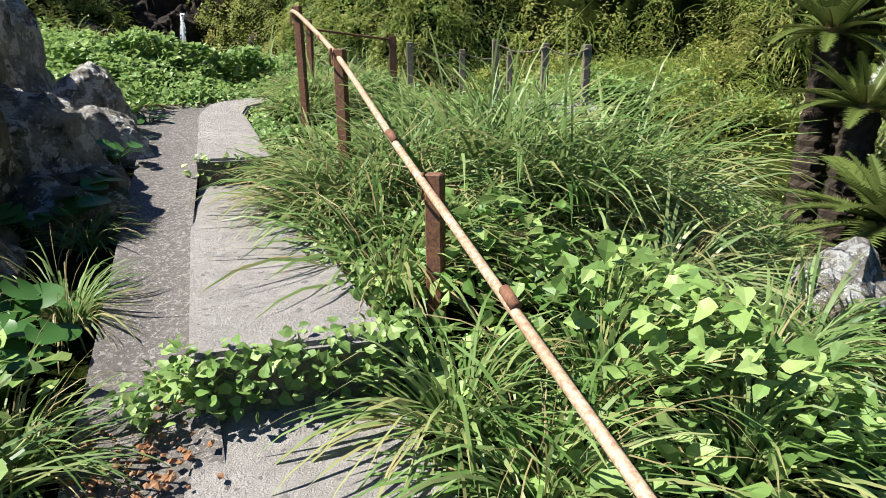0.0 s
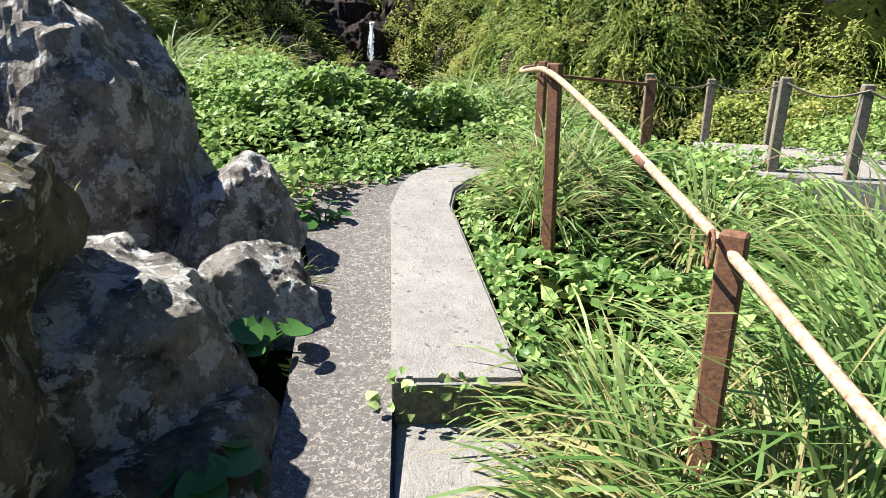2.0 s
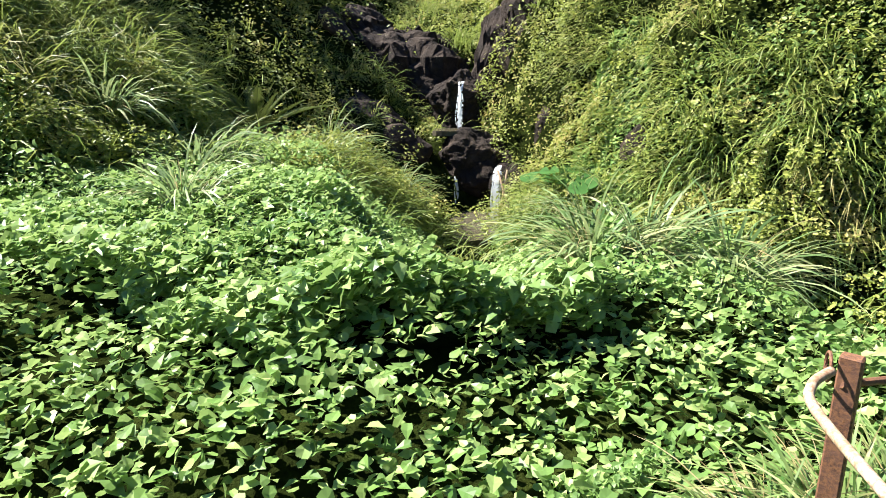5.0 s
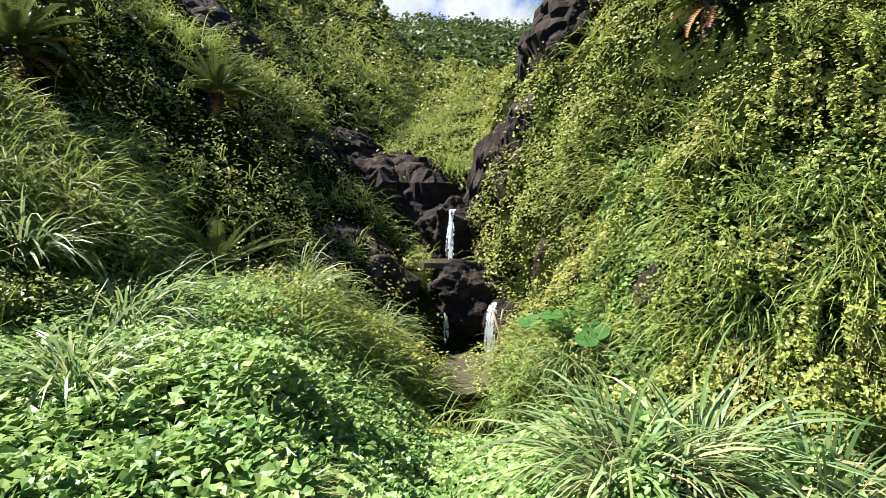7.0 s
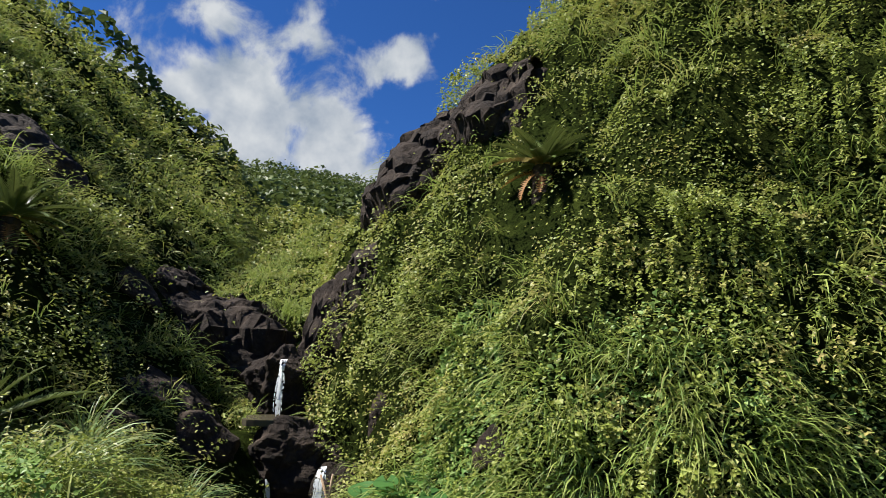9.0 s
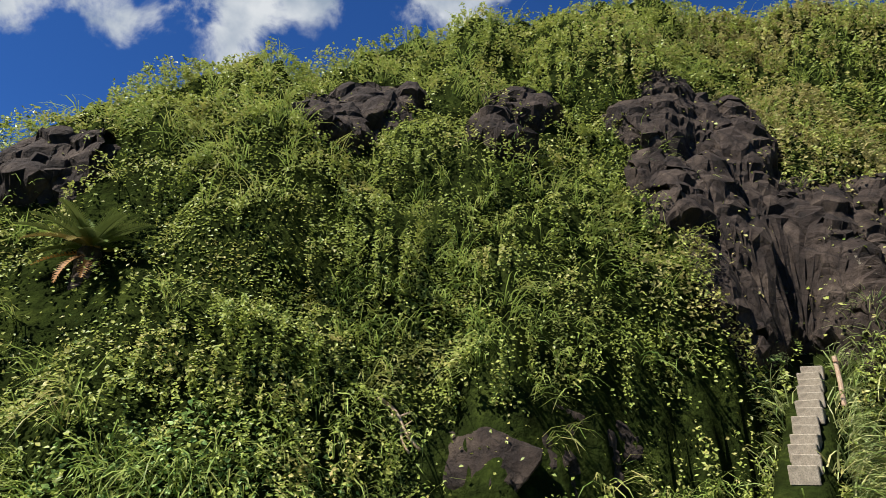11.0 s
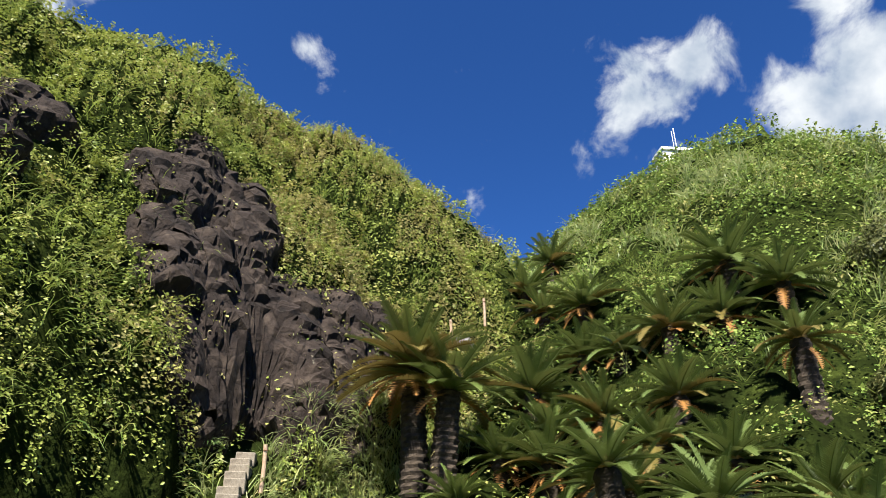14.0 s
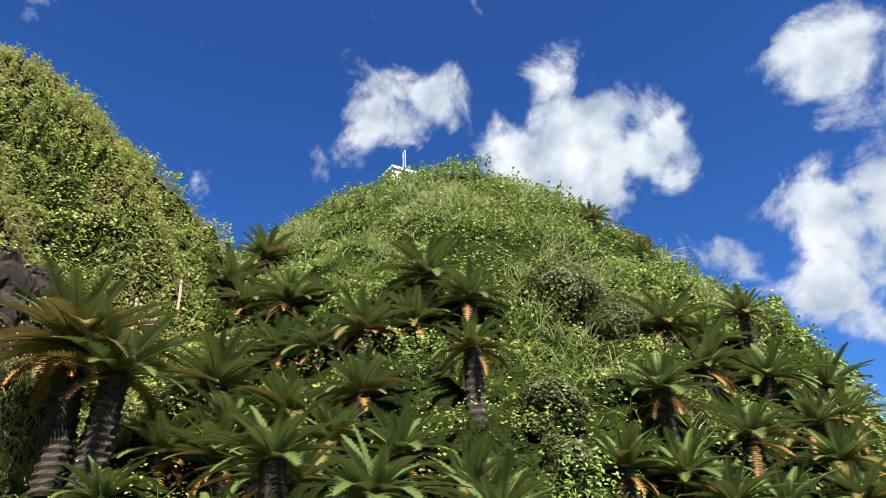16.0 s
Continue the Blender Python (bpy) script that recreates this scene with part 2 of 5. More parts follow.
# footpath: x, y, z
PATH = np.array([(0.4, -4, -0.3), (0.1, 0, 0.1), (-0.4, 1.6, 0.3), (-1.3, 3.9, 0.5), (-1.75, 4.9, 0.68), (-2.2, 6.3, 0.8), (-2.25, 7.3, 0.88), (-1.6, 8.3, 0.85), (0.1, 10.3, 0.5), (1.8, 11.4, 0.5),
                 (3.4, 12.0, 0.7)])
STAIR = np.array([(7.0, 13.4, 2.65), (11.8, 15.5, 5.3)])
STREAM = np.array([(-9.5, 23, 2.6), (-8.3, 21.2, 2.2), (-7.9, 20.3, 0.8), (-7.2, 19.5, -0.5), (-6.7, 17.6, -0.6), (-6.0, 15.6, -0.6), (-4.0, 14.7, -0.65), (-0.2, 13.4, -0.8), (1.3, 11.4, -1.0), (3.6, 9.0, -1.2), (5.0, 5.0, -1.6), (7.0, -2, -2.2), (10, -20, -4)])


GULLY = np.array([(-3.7, 10.3, 0.45), (-5.0, 13.2, -0.05), (-6.5, 16.6, -0.6)])


def along(line, x, y):
    """Distance to a line on the plan, its height there, and the side (right is +)."""
    best, z, side = np.full(np.shape(x), 1e9), np.zeros(np.shape(x)), np.zeros(np.shape(x))
    for p, q in zip(line[:-1], line[1:]):
        dx, dy = q[0] - p[0], q[1] - p[1]
        k = np.clip(((x - p[0]) * dx + (y - p[1]) * dy) / (dx * dx + dy * dy), 0, 1)
        d = np.hypot(x - p[0] - k * dx, y - p[1] - k * dy)
        near = d < best
        best = np.where(near, d, best)
        z = np.where(near, p[2] + k * (q[2] - p[2]), z)
        side = np.where(near, np.sign((x - p[0]) * dy - (y - p[1]) * dx), side)
    return best, z, side


# hills about the bend of the path: heading, height of the skyline in degrees
RIDGE_R = [(-22, -14), (-19.5, 2), (-18.4, 8), (-15.4, 13.2), (-13.5, 17), (-9.8, 20.6), (-5.5, 25), (2, 29.8), (14, 34.4), (22, 36.4), (29, 38.4), (42, 39.2), (51, 38.4), (60, 36.6), (69, 33.6), (76, 30.2), (82, 26.4), (84, 22), (90, 12), (105, 0)]
RIDGE_F = [(70, 8), (80, 23), (86.6, 25.6), (90, 28), (96, 30.8), (100.5, 31.9), (107, 31.6), (115, 28.8), (122, 23.2), (127, 18.8), (132, 14.2), (135, 9.2), (138, 2), (143, -8)]
RIDGE_L = [(-150, -8), (-125, 6), (-100, 22), (-70, 30), (-55, 28), (-43, 24.4), (-39, 21.8), (-32, 17.8), (-28.7, 15), (-25, 9), (-21.5, 0), (-19, -10)]
RIDGE_B = [(-70, 10), (-40, 14.0), (-28.7, 14.8), (-20.7, 14.8), (-15, 13.9), (0, 12), (20, 6)]
FOOT_R = [(-22, 14), (-17, 12.2), (-8, 9.2), (0, 8.0), (10, 7.9), (23, 8.6), (41, 10.2), (53, 13), (60, 15.6), (75, 19), (85, 22)]
FOOT_F = [(70, 15), (76, 13), (90, 7.6), (105, 7.4), (120, 8), (136, 9)]
FOOT_L = [(-150, 10), (-110, 6), (-80, 6.5), (-55, 8), (-40, 10), (-28, 12.2), (-20, 15)]


def table(a, rows):
    return np.interp(a, [r[0] for r in rows], [r[1] for r in rows])


def hill(a, r, ridge, foot, top, base, power):
    zr = CZ + top * np.tan(np.radians(table(a, ridge)))
    u = np.clip((r - foot) / (top - foot), 0, 1)
    z = base + (zr - base) * u ** power
    z = np.where(r > top, zr - (r - top) * 0.55, z)
    lo, hi = ridge[0][0], ridge[-1][0]
    return np.where((r < foot) | (a < lo) | (a > hi), -50.0, z)


def terrain(x, y):
    r = np.hypot(x - CX, y - CY)
    a = np.degrees(np.arctan2(x - CX, y - CY))
    far = np.clip((r - 6) / 8, 0, 1)
    lump = waves(x * 0.35, y * 0.35, 5, 0.55)
    rough = waves(x * 1.3 + 40, y * 1.3, 3)
    rj = r + far * (lump * 2.0 + rough * 0.4 + waves(x * 2.6, y * 2.6 + 8, 2) * 0.1)
    aj = a + far * waves(x * 0.5 + 9, y * 0.5 + 3, 3) * 1.6
    d, pz, side = along(PATH, x, y)
    right = pz - np.clip(0.26 * (d - 0.45), 0, 1.1) + 0.12 * lump
    left = pz + np.clip(0.07 * (d - 0.5), 0, 0.5) + 0.12 * lump
    floor = np.where(side > 0, right, left)
    sd, sz, _ = along(STREAM, x, y)
    floor = np.minimum(floor, sz + np.maximum(sd - 0.45, 0) * 0.85)
    gd, gz_, _ = along(GULLY, x, y)
    floor = np.minimum(floor, gz_ + np.maximum(gd - 0.35, 0) * 0.75)
    floor = np.where(r > 30, np.maximum(floor, -3.0), floor)
    hills = np.maximum.reduce([
        hill(aj, rj, RIDGE_R, table(aj, FOOT_R), np.interp(a, [-20, 0, 30, 50, 70, 84], [17, 17, 19, 23, 27, 28]), np.interp(a, [-20, 0, 40, 60, 80], [-0.4, 0.2, 1.0, 3.5, 6]), 0.72),
        hill(aj, rj, RIDGE_F, table(aj, FOOT_F), np.interp(a, [70, 90, 120, 138], [32, 48, 46, 34]), np.interp(a, [70, 80, 90, 140], [3.5, 2.0, -0.4, -1.0]), 0.93),
        hill(aj, rj, RIDGE_L, table(aj, FOOT_L), np.interp(a, [-120, -55, -28, -19], [20, 36, 46, 34]), np.interp(a, [-100, -50, -28, -19], [1.5, 1.0, -0.3, 0.0]), 0.90),
        hill(aj, rj, RIDGE_B, 17.0 + 0 * a, 105.0 + 0 * a, 3.2 + 0 * a, 1.02)])
    z = np.maximum(floor, hills)
    w = np.clip((d - 0.55) / 0.8, 0, 1)
    z = np.where(d < 1.4, (pz - 0.06) * (1 - w) + z * w, z)
    d, pz, _ = along(STAIR, x, y)
    w = np.clip((d - 0.4) / 0.4, 0, 1)
    z = np.where(d < 0.8, (pz - 0.1) * (1 - w) + z * w, z)
    return z


AZ = np.radians(np.concatenate([np.arange(-180, -66, 0.9), np.arange(-66, 140, 0.48), np.arange(140, 180, 0.8)]))
RAD = np.concatenate([[0.01], 0.25 * (130 / 0.25) ** (np.arange(225) / 224), [170, 240, 400, 800, 1600, 3200]])
gr, ga = np.meshgrid(RAD, AZ, indexing="ij")
gx, gy = CX + gr * np.sin(ga), CY + gr * np.cos(ga)
gz = terrain(gx, gy)
gz = np.where(gr > 150, np.minimum(gz, -3.0), gz)
NR, NA = gr.shape
GP = np.stack([gx, gy, gz], -1)
ii, jj = np.meshgrid(np.arange(NR - 1), np.arange(NA), indexing="ij")
j2 = (jj + 1) % NA
quads = np.stack([ii * NA + jj, ii * NA + j2, (ii + 1) * NA + j2, (ii + 1) * NA + jj], -1).reshape(-1, 4)[:, ::-1]
ground = new("ground", mesh_from("ground", np.concatenate([GP.reshape(-1, 3), [(CX, CY, terrain(np.array([CX]), np.array([CY]))[0])]]), quads, M_SHADEDSOIL, True))
tagged(ground, "soil slopes and valley floor, near black for the shade under dense green growth", "ground", kind="structure")

# cells of the ground, to strew growth on
A, B_, C_, D_ = GP[:-1], np.roll(GP, -1, 1)[:-1], np.roll(GP, -1, 1)[1:], GP[1:]
CELL_N = np.cross(B_ - A, D_ - A) * -1
CELL_N = np.where(CELL_N[..., 2:3] < 0, -CELL_N, CELL_N)
CELL_AREA = np.linalg.norm(CELL_N, axis=-1) + 1e-9
CELL_N = CELL_N / CELL_AREA[..., None]
CELL_MID = (A + B_ + C_ + D_) / 4
CELL_R = np.hypot(CELL_MID[..., 0] - CX, CELL_MID[..., 1] - CY)
CELL_A = np.degrees(np.arctan2(CELL_MID[..., 0] - CX, CELL_MID[..., 1] - CY))
CELL_PATH = along(PATH, CELL_MID[..., 0], CELL_MID[..., 1])
CELL_STREAM = along(STREAM, CELL_MID[..., 0], CELL_MID[..., 1])[0]


def strew(weight, n):
    """n places on the ground with their normals, by a weight for each cell."""
    w = (weight * CELL_AREA).ravel()
    pick = RNG.choice(w.size, n, p=w / w.sum())
    u, v = RNG.random((2, n, 1))
    a, b, c, d = (q.reshape(-1, 3)[pick] for q in (A, B_, C_, D_))
    return (a * (1 - u) + b * u) * (1 - v) + (d * (1 - u) + c * u) * v, CELL_N.reshape(-1, 3)[pick]


def unit(v):
    return v / (np.linalg.norm(v, axis=-1, keepdims=True) + 1e-9)


LEAF2 = (np.array([(0, -0.5, 0), (0.36, -0.02, 0.10), (0, 0.55, -0.06), (-0.36, -0.02, 0.10)]), np.array([(0, 1, 2), (0, 2, 3)]))
LEAF6 = (np.array([(0, -0.42, 0), (0.30, -0.40, 0.06), (0.40, -0.05, 0.11), (0, 0.62, -0.10), (-0.40, -0.05, 0.11), (-0.30, -0.40, 0.06), (0, 0.05, 0.0)]),
         np.array([(0, 1, 6), (1, 2, 6), (2, 3, 6), (3, 4, 6), (4, 5, 6), (5, 0, 6)]))


LEAF4 = (np.array([(0, -0.45, 0), (0.38, -0.16, 0.10), (0, 0.62, -0.10), (-0.38, -0.16, 0.10), (0, 0.0, 0.0)]), np.array([(0, 1, 4), (1, 2, 4), (2, 3, 4), (3, 0, 4)]))


def leaves(name, places, facing, size, shape, mat, wild=0.55):
    """Leaves at the places, each turned at random about the way that it faces."""
    n = len(places)
    z = unit(facing + RNG.normal(0, wild, (n, 3)))
    x = unit(np.cross(z, RNG.normal(0, 1, (n, 3))))
    y = np.cross(z, x)
    verts, faces = shape
    s = np.asarray(size).reshape(-1, 1, 1)
    p = places[:, None] + s * (verts[None, :, 0:1] * x[:, None] + verts[None, :, 1:2] * y[:, None] + verts[None, :, 2:3] * z[:, None])
    f = faces[None] + (np.arange(n) * len(verts))[:, None, None]
    return new(name, mesh_from(name, p.reshape(-1, 3), f.reshape(-1, 3), mat))


def blades_mesh(name, roots, lean, length, width, droop, mat, steps=4):
    """Arching tapered blades from the roots; lean is the way in which each one sets out."""
    n = len(roots)
    flat = unit(lean * (1, 1, 0) + RNG.normal(0, 0.05, (n, 3)) * (1, 1, 0))
    side = np.cross(flat, (0, 0, 1.0))
    side = unit(side + RNG.normal(0, 0.35, (n, 3)))
    length, width, droop = (np.broadcast_to(np.asarray(q, float), (n,))[:, None] for q in (length, width, droop))
    way, at = unit(lean), roots.copy()
    rows = []
    for k in range(steps + 1):
        u = k / steps
        w = width * (0.7 + 0.6 * u) * (1 - u) ** 0.55 if k < steps else width * 0.02
        rows.append(np.stack([at - side * w / 2, at + side * w / 2], 1))
        way = unit(way + droop * (flat * 0.35 - np.array((0, 0, 1.0))) * (0.4 + u) / steps)
        at = at + way * length / steps
    p = np.concatenate(rows, 1)
    f = np.array([(2 * k, 2 * k + 1, 2 * k + 3, 2 * k + 2) for k in range(steps)])
    f = f[None] + (np.arange(n) * 2 * (steps + 1))[:, None, None]
    return mesh_from(name, p.reshape(-1, 3), f.reshape(-1, 4), mat)


# bare rock on the hillsides: x, y, z, reach
BARE_R = [(12.2, 17.6, 12.5, 1.5), (10.6, 18.1, 12.1, 1.0), (12.7, 17.1, 11.8, 1.0), (10.5, 16.7, 9.4, 1.2), (12.1, 16.3, 8.6, 1.7), (13.8, 15.1, 8.2, 1.7), (10.9, 16.1, 7.1, 1.3), (12.6, 15.2, 7.0, 1.4), (15.8, 14.2, 9.3, 0.9), (9.7, 17.4, 10.1, 0.7), (14.6, 14.8, 9.3, 0.9), (11.6, 16.6, 8.9, 1.3), (12.6, 15.8, 7.8, 1.6), (13.4, 14.9, 6.8, 1.4), (11.6, 16.9, 10.4, 0.9),
          (7.3, 19.8, 12.6, 0.8), (6.0, 19.0, 10.8, 0.65), (3.1, 21.6, 12.2, 1.0), (2.1, 20.9, 11.0, 0.7), (3.9, 21.6, 12.3, 0.7)]
BARE_G = [(-3.8, 22.1, 8.8, 0.9), (-2.8, 21.8, 9.1, 0.6), (-5.2, 23.7, 8.5, 0.9), (-6.0, 23.0, 7.3, 0.9), (-6.7, 23.6, 6.8, 0.65), (-6.9, 22.2, 4.4, 0.75), (-7.7, 22.8, 3.6, 0.9), (-8.3, 23.3, 2.7, 0.7), (-12.6, 23.9, 4.1, 1.3), (-12.4, 21.6, 4.2, 0.7), (-11.1, 23.4, 3.3, 1.2), (-10.0, 23.2, 2.6, 0.9)]
# last six of BARE_L: dark rock standing in for shade under the overhang
BARE_L = [(-7.6, 22.8, 3.7, 0.8), (-7.4, 23.3, 4.8, 0.6), (-10.1, 20.2, 1.6, 1.0), (-10.4, 19.4, 1.9, 0.7), (-8.9, 19.0, 1.0, 0.8), (-8.3, 18.6, 0.0, 0.65), (-9.4, 17.3, 1.4, 0.5), (-15.7, 21.9, 7.7, 1.4), (-5.7, 19.8, 1.6, 0.42), (-3.3, 16.9, 1.5, 0.37), (4.3, 15.9, 3.1, 0.95), (6.4, 16.1, 3.3, 1.0), (7.8, 15.9, 3.5, 0.95), (5.3, 16.0, 3.1, 0.9), (8.7, 15.8, 3.8, 0.9), (3.2, 16.0, 2.9, 0.8)]
bare = np.ones(CELL_R.shape)
for x, y, z, reach in BARE_R + BARE_G + BARE_L:
    bare = np.minimum(bare, np.clip((np.linalg.norm(CELL_MID - (x, y, z), axis=-1) / (1.3 * reach) - 0.85) / 0.3, 0.04, 1))

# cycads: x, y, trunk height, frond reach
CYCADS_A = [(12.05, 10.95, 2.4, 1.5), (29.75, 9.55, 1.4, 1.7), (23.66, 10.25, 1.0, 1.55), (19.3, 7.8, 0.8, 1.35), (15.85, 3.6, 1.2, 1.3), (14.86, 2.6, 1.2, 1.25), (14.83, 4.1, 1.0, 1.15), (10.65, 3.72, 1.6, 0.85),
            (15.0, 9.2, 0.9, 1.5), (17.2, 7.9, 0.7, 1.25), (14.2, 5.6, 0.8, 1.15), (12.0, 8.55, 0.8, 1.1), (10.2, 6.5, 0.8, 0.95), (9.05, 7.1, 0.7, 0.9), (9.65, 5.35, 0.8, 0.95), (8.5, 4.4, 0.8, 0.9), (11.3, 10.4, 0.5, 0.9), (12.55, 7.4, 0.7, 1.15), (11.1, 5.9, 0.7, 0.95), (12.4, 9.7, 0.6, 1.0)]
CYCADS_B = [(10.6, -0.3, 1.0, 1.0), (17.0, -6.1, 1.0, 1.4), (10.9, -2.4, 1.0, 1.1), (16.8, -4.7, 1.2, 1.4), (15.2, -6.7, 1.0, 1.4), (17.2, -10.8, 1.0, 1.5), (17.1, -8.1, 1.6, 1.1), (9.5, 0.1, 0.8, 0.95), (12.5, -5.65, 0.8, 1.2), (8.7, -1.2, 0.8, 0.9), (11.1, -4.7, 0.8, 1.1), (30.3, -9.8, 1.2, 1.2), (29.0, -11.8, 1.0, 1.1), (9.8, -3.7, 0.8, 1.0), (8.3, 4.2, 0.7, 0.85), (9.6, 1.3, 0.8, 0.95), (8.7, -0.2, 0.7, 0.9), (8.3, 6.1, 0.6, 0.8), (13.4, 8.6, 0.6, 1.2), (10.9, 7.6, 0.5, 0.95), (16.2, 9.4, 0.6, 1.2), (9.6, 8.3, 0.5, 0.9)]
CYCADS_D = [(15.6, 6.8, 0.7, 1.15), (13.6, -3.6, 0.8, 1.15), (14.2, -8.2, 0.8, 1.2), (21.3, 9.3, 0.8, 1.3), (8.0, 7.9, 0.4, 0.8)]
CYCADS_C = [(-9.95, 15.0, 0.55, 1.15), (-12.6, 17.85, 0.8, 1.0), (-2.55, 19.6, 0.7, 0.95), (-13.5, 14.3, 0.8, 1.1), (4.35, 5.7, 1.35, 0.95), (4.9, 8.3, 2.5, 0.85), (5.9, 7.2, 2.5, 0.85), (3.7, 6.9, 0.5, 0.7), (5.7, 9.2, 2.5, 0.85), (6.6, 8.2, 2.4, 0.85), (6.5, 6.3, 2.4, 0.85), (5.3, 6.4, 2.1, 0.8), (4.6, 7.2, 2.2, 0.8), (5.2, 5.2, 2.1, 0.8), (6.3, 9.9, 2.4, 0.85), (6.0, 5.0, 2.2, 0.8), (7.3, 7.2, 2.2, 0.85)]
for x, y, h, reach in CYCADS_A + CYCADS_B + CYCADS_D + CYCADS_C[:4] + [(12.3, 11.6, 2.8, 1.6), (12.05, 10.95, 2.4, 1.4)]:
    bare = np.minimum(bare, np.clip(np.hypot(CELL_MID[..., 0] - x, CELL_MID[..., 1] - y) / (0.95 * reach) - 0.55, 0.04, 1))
HOLLOW = (CELL_MID[..., 0] > 3.3) & (CELL_MID[..., 0] < 7.2) & (CELL_MID[..., 1] > 3.5) & (CELL_MID[..., 1] < 10.5)
bare = np.where(HOLLOW, 0.08 * bare, bare)
SEEN = np.clip(1 - np.maximum(-66 - CELL_A, CELL_A - 140) / 6, 0.0, 1)
NEAR = CELL_R < 9.5
OFF = (CELL_PATH[0] > 0.75) & ((CELL_STREAM > 0.55) | (CELL_R > 24)) & (along(STAIR, CELL_MID[..., 0], CELL_MID[..., 1])[0] > 0.45) & (np.hypot((CELL_MID[..., 0] + 6.9) / 1.0, (CELL_MID[..., 1] - 18.3) / 1.7) > 1)
HILLCELL = (CELL_R > 7.2) & (CELL_R < 125) & OFF

# hillside creepers
gaps = np.clip(0.6 + 2.2 * waves(CELL_MID[..., 0] * 0.8 + 11, CELL_MID[..., 1] * 0.8 + CELL_MID[..., 2] * 0.8, 4), 0.42, 1.2)
FOREST = (CELL_A > -60) & (CELL_A < 10) & (CELL_R > 40)
thin = np.where((CELL_A < -22) & (CELL_R < 40), 0.85, 1.0) * np.where((CELL_A > 18) & (CELL_A < 58) & (CELL_MID[..., 2] < 3.9), 0.8, 1.0)
w = HILLCELL * ~FOREST * (CELL_A < 83) * SEEN * bare * thin * gaps / np.maximum(CELL_R, 8) ** 1.95
p, n = strew(w, 440000)
dist = np.hypot(p[:, 0] - CX, p[:, 1] - CY)
clump = waves(p[:, 0] * 0.9, p[:, 1] * 0.9 + p[:, 2] * 0.7, 4)
size = np.maximum(0.076, 0.0062 * dist) * RNG.uniform(0.6, 1.35, len(p))
p = p + n * (np.clip(0.34 + 1.15 * clump, 0.02, 1.15) * RNG.random(len(p)) ** 0.3 * np.maximum(1, dist / 22))[:, None]
tagged(leaves("hillside_creepers", p, n * 0.6 + np.array((0, 0, 0.8)), size * 0.88, LEAF2, M_VINE), "dense green creepers and low shrubs covering the steep hillsides", "foliage", kind="stuff")

# creepers of the far hill, in deeper mounds
M_FARVINE = leaf_material("far_hill_leaf", (0.040, 0.078, 0.014), (0.120, 0.185, 0.034), (0.24, 0.32, 0.070), dry=(0.34, 0.28, 0.10), patch=0.25, gloss=0.55, glow=0.2, sheen=0.1)
p, n = strew(HILLCELL * (CELL_A >= 83) * SEEN * bare * gaps / np.maximum(CELL_R, 8) ** 1.6, 140000)
dist = np.hypot(p[:, 0] - CX, p[:, 1] - CY)
mound = waves(p[:, 0] * 0.32, p[:, 1] * 0.32 + p[:, 2] * 0.4, 5, 0.6)
p = p + (n * 0.6 + np.array((0, 0, 0.5))) * (np.clip(0.45 + 1.9 * mound, 0.02, 1.9) * RNG.random(len(p)) ** 0.3 * np.clip(dist / 22, 0.5, 1.3))[:, None]
tagged(leaves("far_hill_creepers", p, n * 0.6 + np.array((0, 0, 0.7)), np.maximum(0.075, 0.0056 * dist) * RNG.uniform(0.6, 1.35, len(p)), LEAF2, M_FARVINE, 0.6), "rounded mounds of green shrubs and creepers on the far hill", "foliage", kind="stuff")

# dark woods on the ridge at the head of the valley
M_WOODS = leaf_material("ridge_wood_leaf", (0.022, 0.048, 0.012), (0.060, 0.100, 0.024), (0.14, 0.175, 0.050), patch=0.12, gloss=0.5, glow=0.2)
p, n = strew(HILLCELL * FOREST * SEEN / np.maximum(CELL_R, 8) ** 1.2, 42000)
clump = waves(p[:, 0] * 0.28, p[:, 1] * 0.28 + p[:, 2] * 0.3, 4)
p = p + np.array((0, 0, 1.0)) * (np.clip(1.0 + 3.2 * clump, 0.0, 3.2) * RNG.random(len(p)) ** 0.4)[:, None]
tagged(leaves("ridge_woods", p, n * 0.4 + np.array((0, 0, 0.8)), RNG.uniform(0.35, 0.8, len(p)), LEAF2, M_WOODS), "dark green woods along the ridge at the head of the valley", "woods", kind="stuff")

# hillside grass
onR = (CELL_A > -20) & (CELL_A < 50) & (CELL_MID[..., 2] > 4)
patchy = np.where(onR, 0.35, np.where((CELL_A < -22) & (CELL_R < 28), 2.6, np.where(CELL_A > 83, 0.3, 1.0))) * np.clip(waves(CELL_MID[..., 0] * 0.3 + 3, CELL_MID[..., 1] * 0.3 + CELL_MID[..., 2] * 0.3, 3) * 2.2 + 0.55, 0.05, 1)
p, n = strew(HILLCELL * ~FOREST * SEEN * bare * thin * patchy / np.maximum(CELL_R, 8) ** 1.8, 8800)
dist = np.hypot(p[:, 0] - CX, p[:, 1] - CY)
k = 9
root = np.repeat(p, k, 0) + RNG.normal(0, 0.07, (len(p) * k, 3))
nn = np.repeat(n, k, 0)
dd = np.repeat(np.maximum(1, dist / 24), k)
tagged(new("hillside_grass", blades_mesh("hillside_grass", root, unit(nn * 0.9 + np.array((0, 0, 0.55)) + RNG.normal(0, 0.36, root.shape)), RNG.uniform(0.45, 1.05, len(root)) * dd, RNG.uniform(0.018, 0.034, len(root)) * dd, RNG.uniform(1.2, 3.2, len(root)), M_HILLGRASS, 3)),
       "long arching grass tufts hanging from the steep slopes", "grass", kind="stuff")

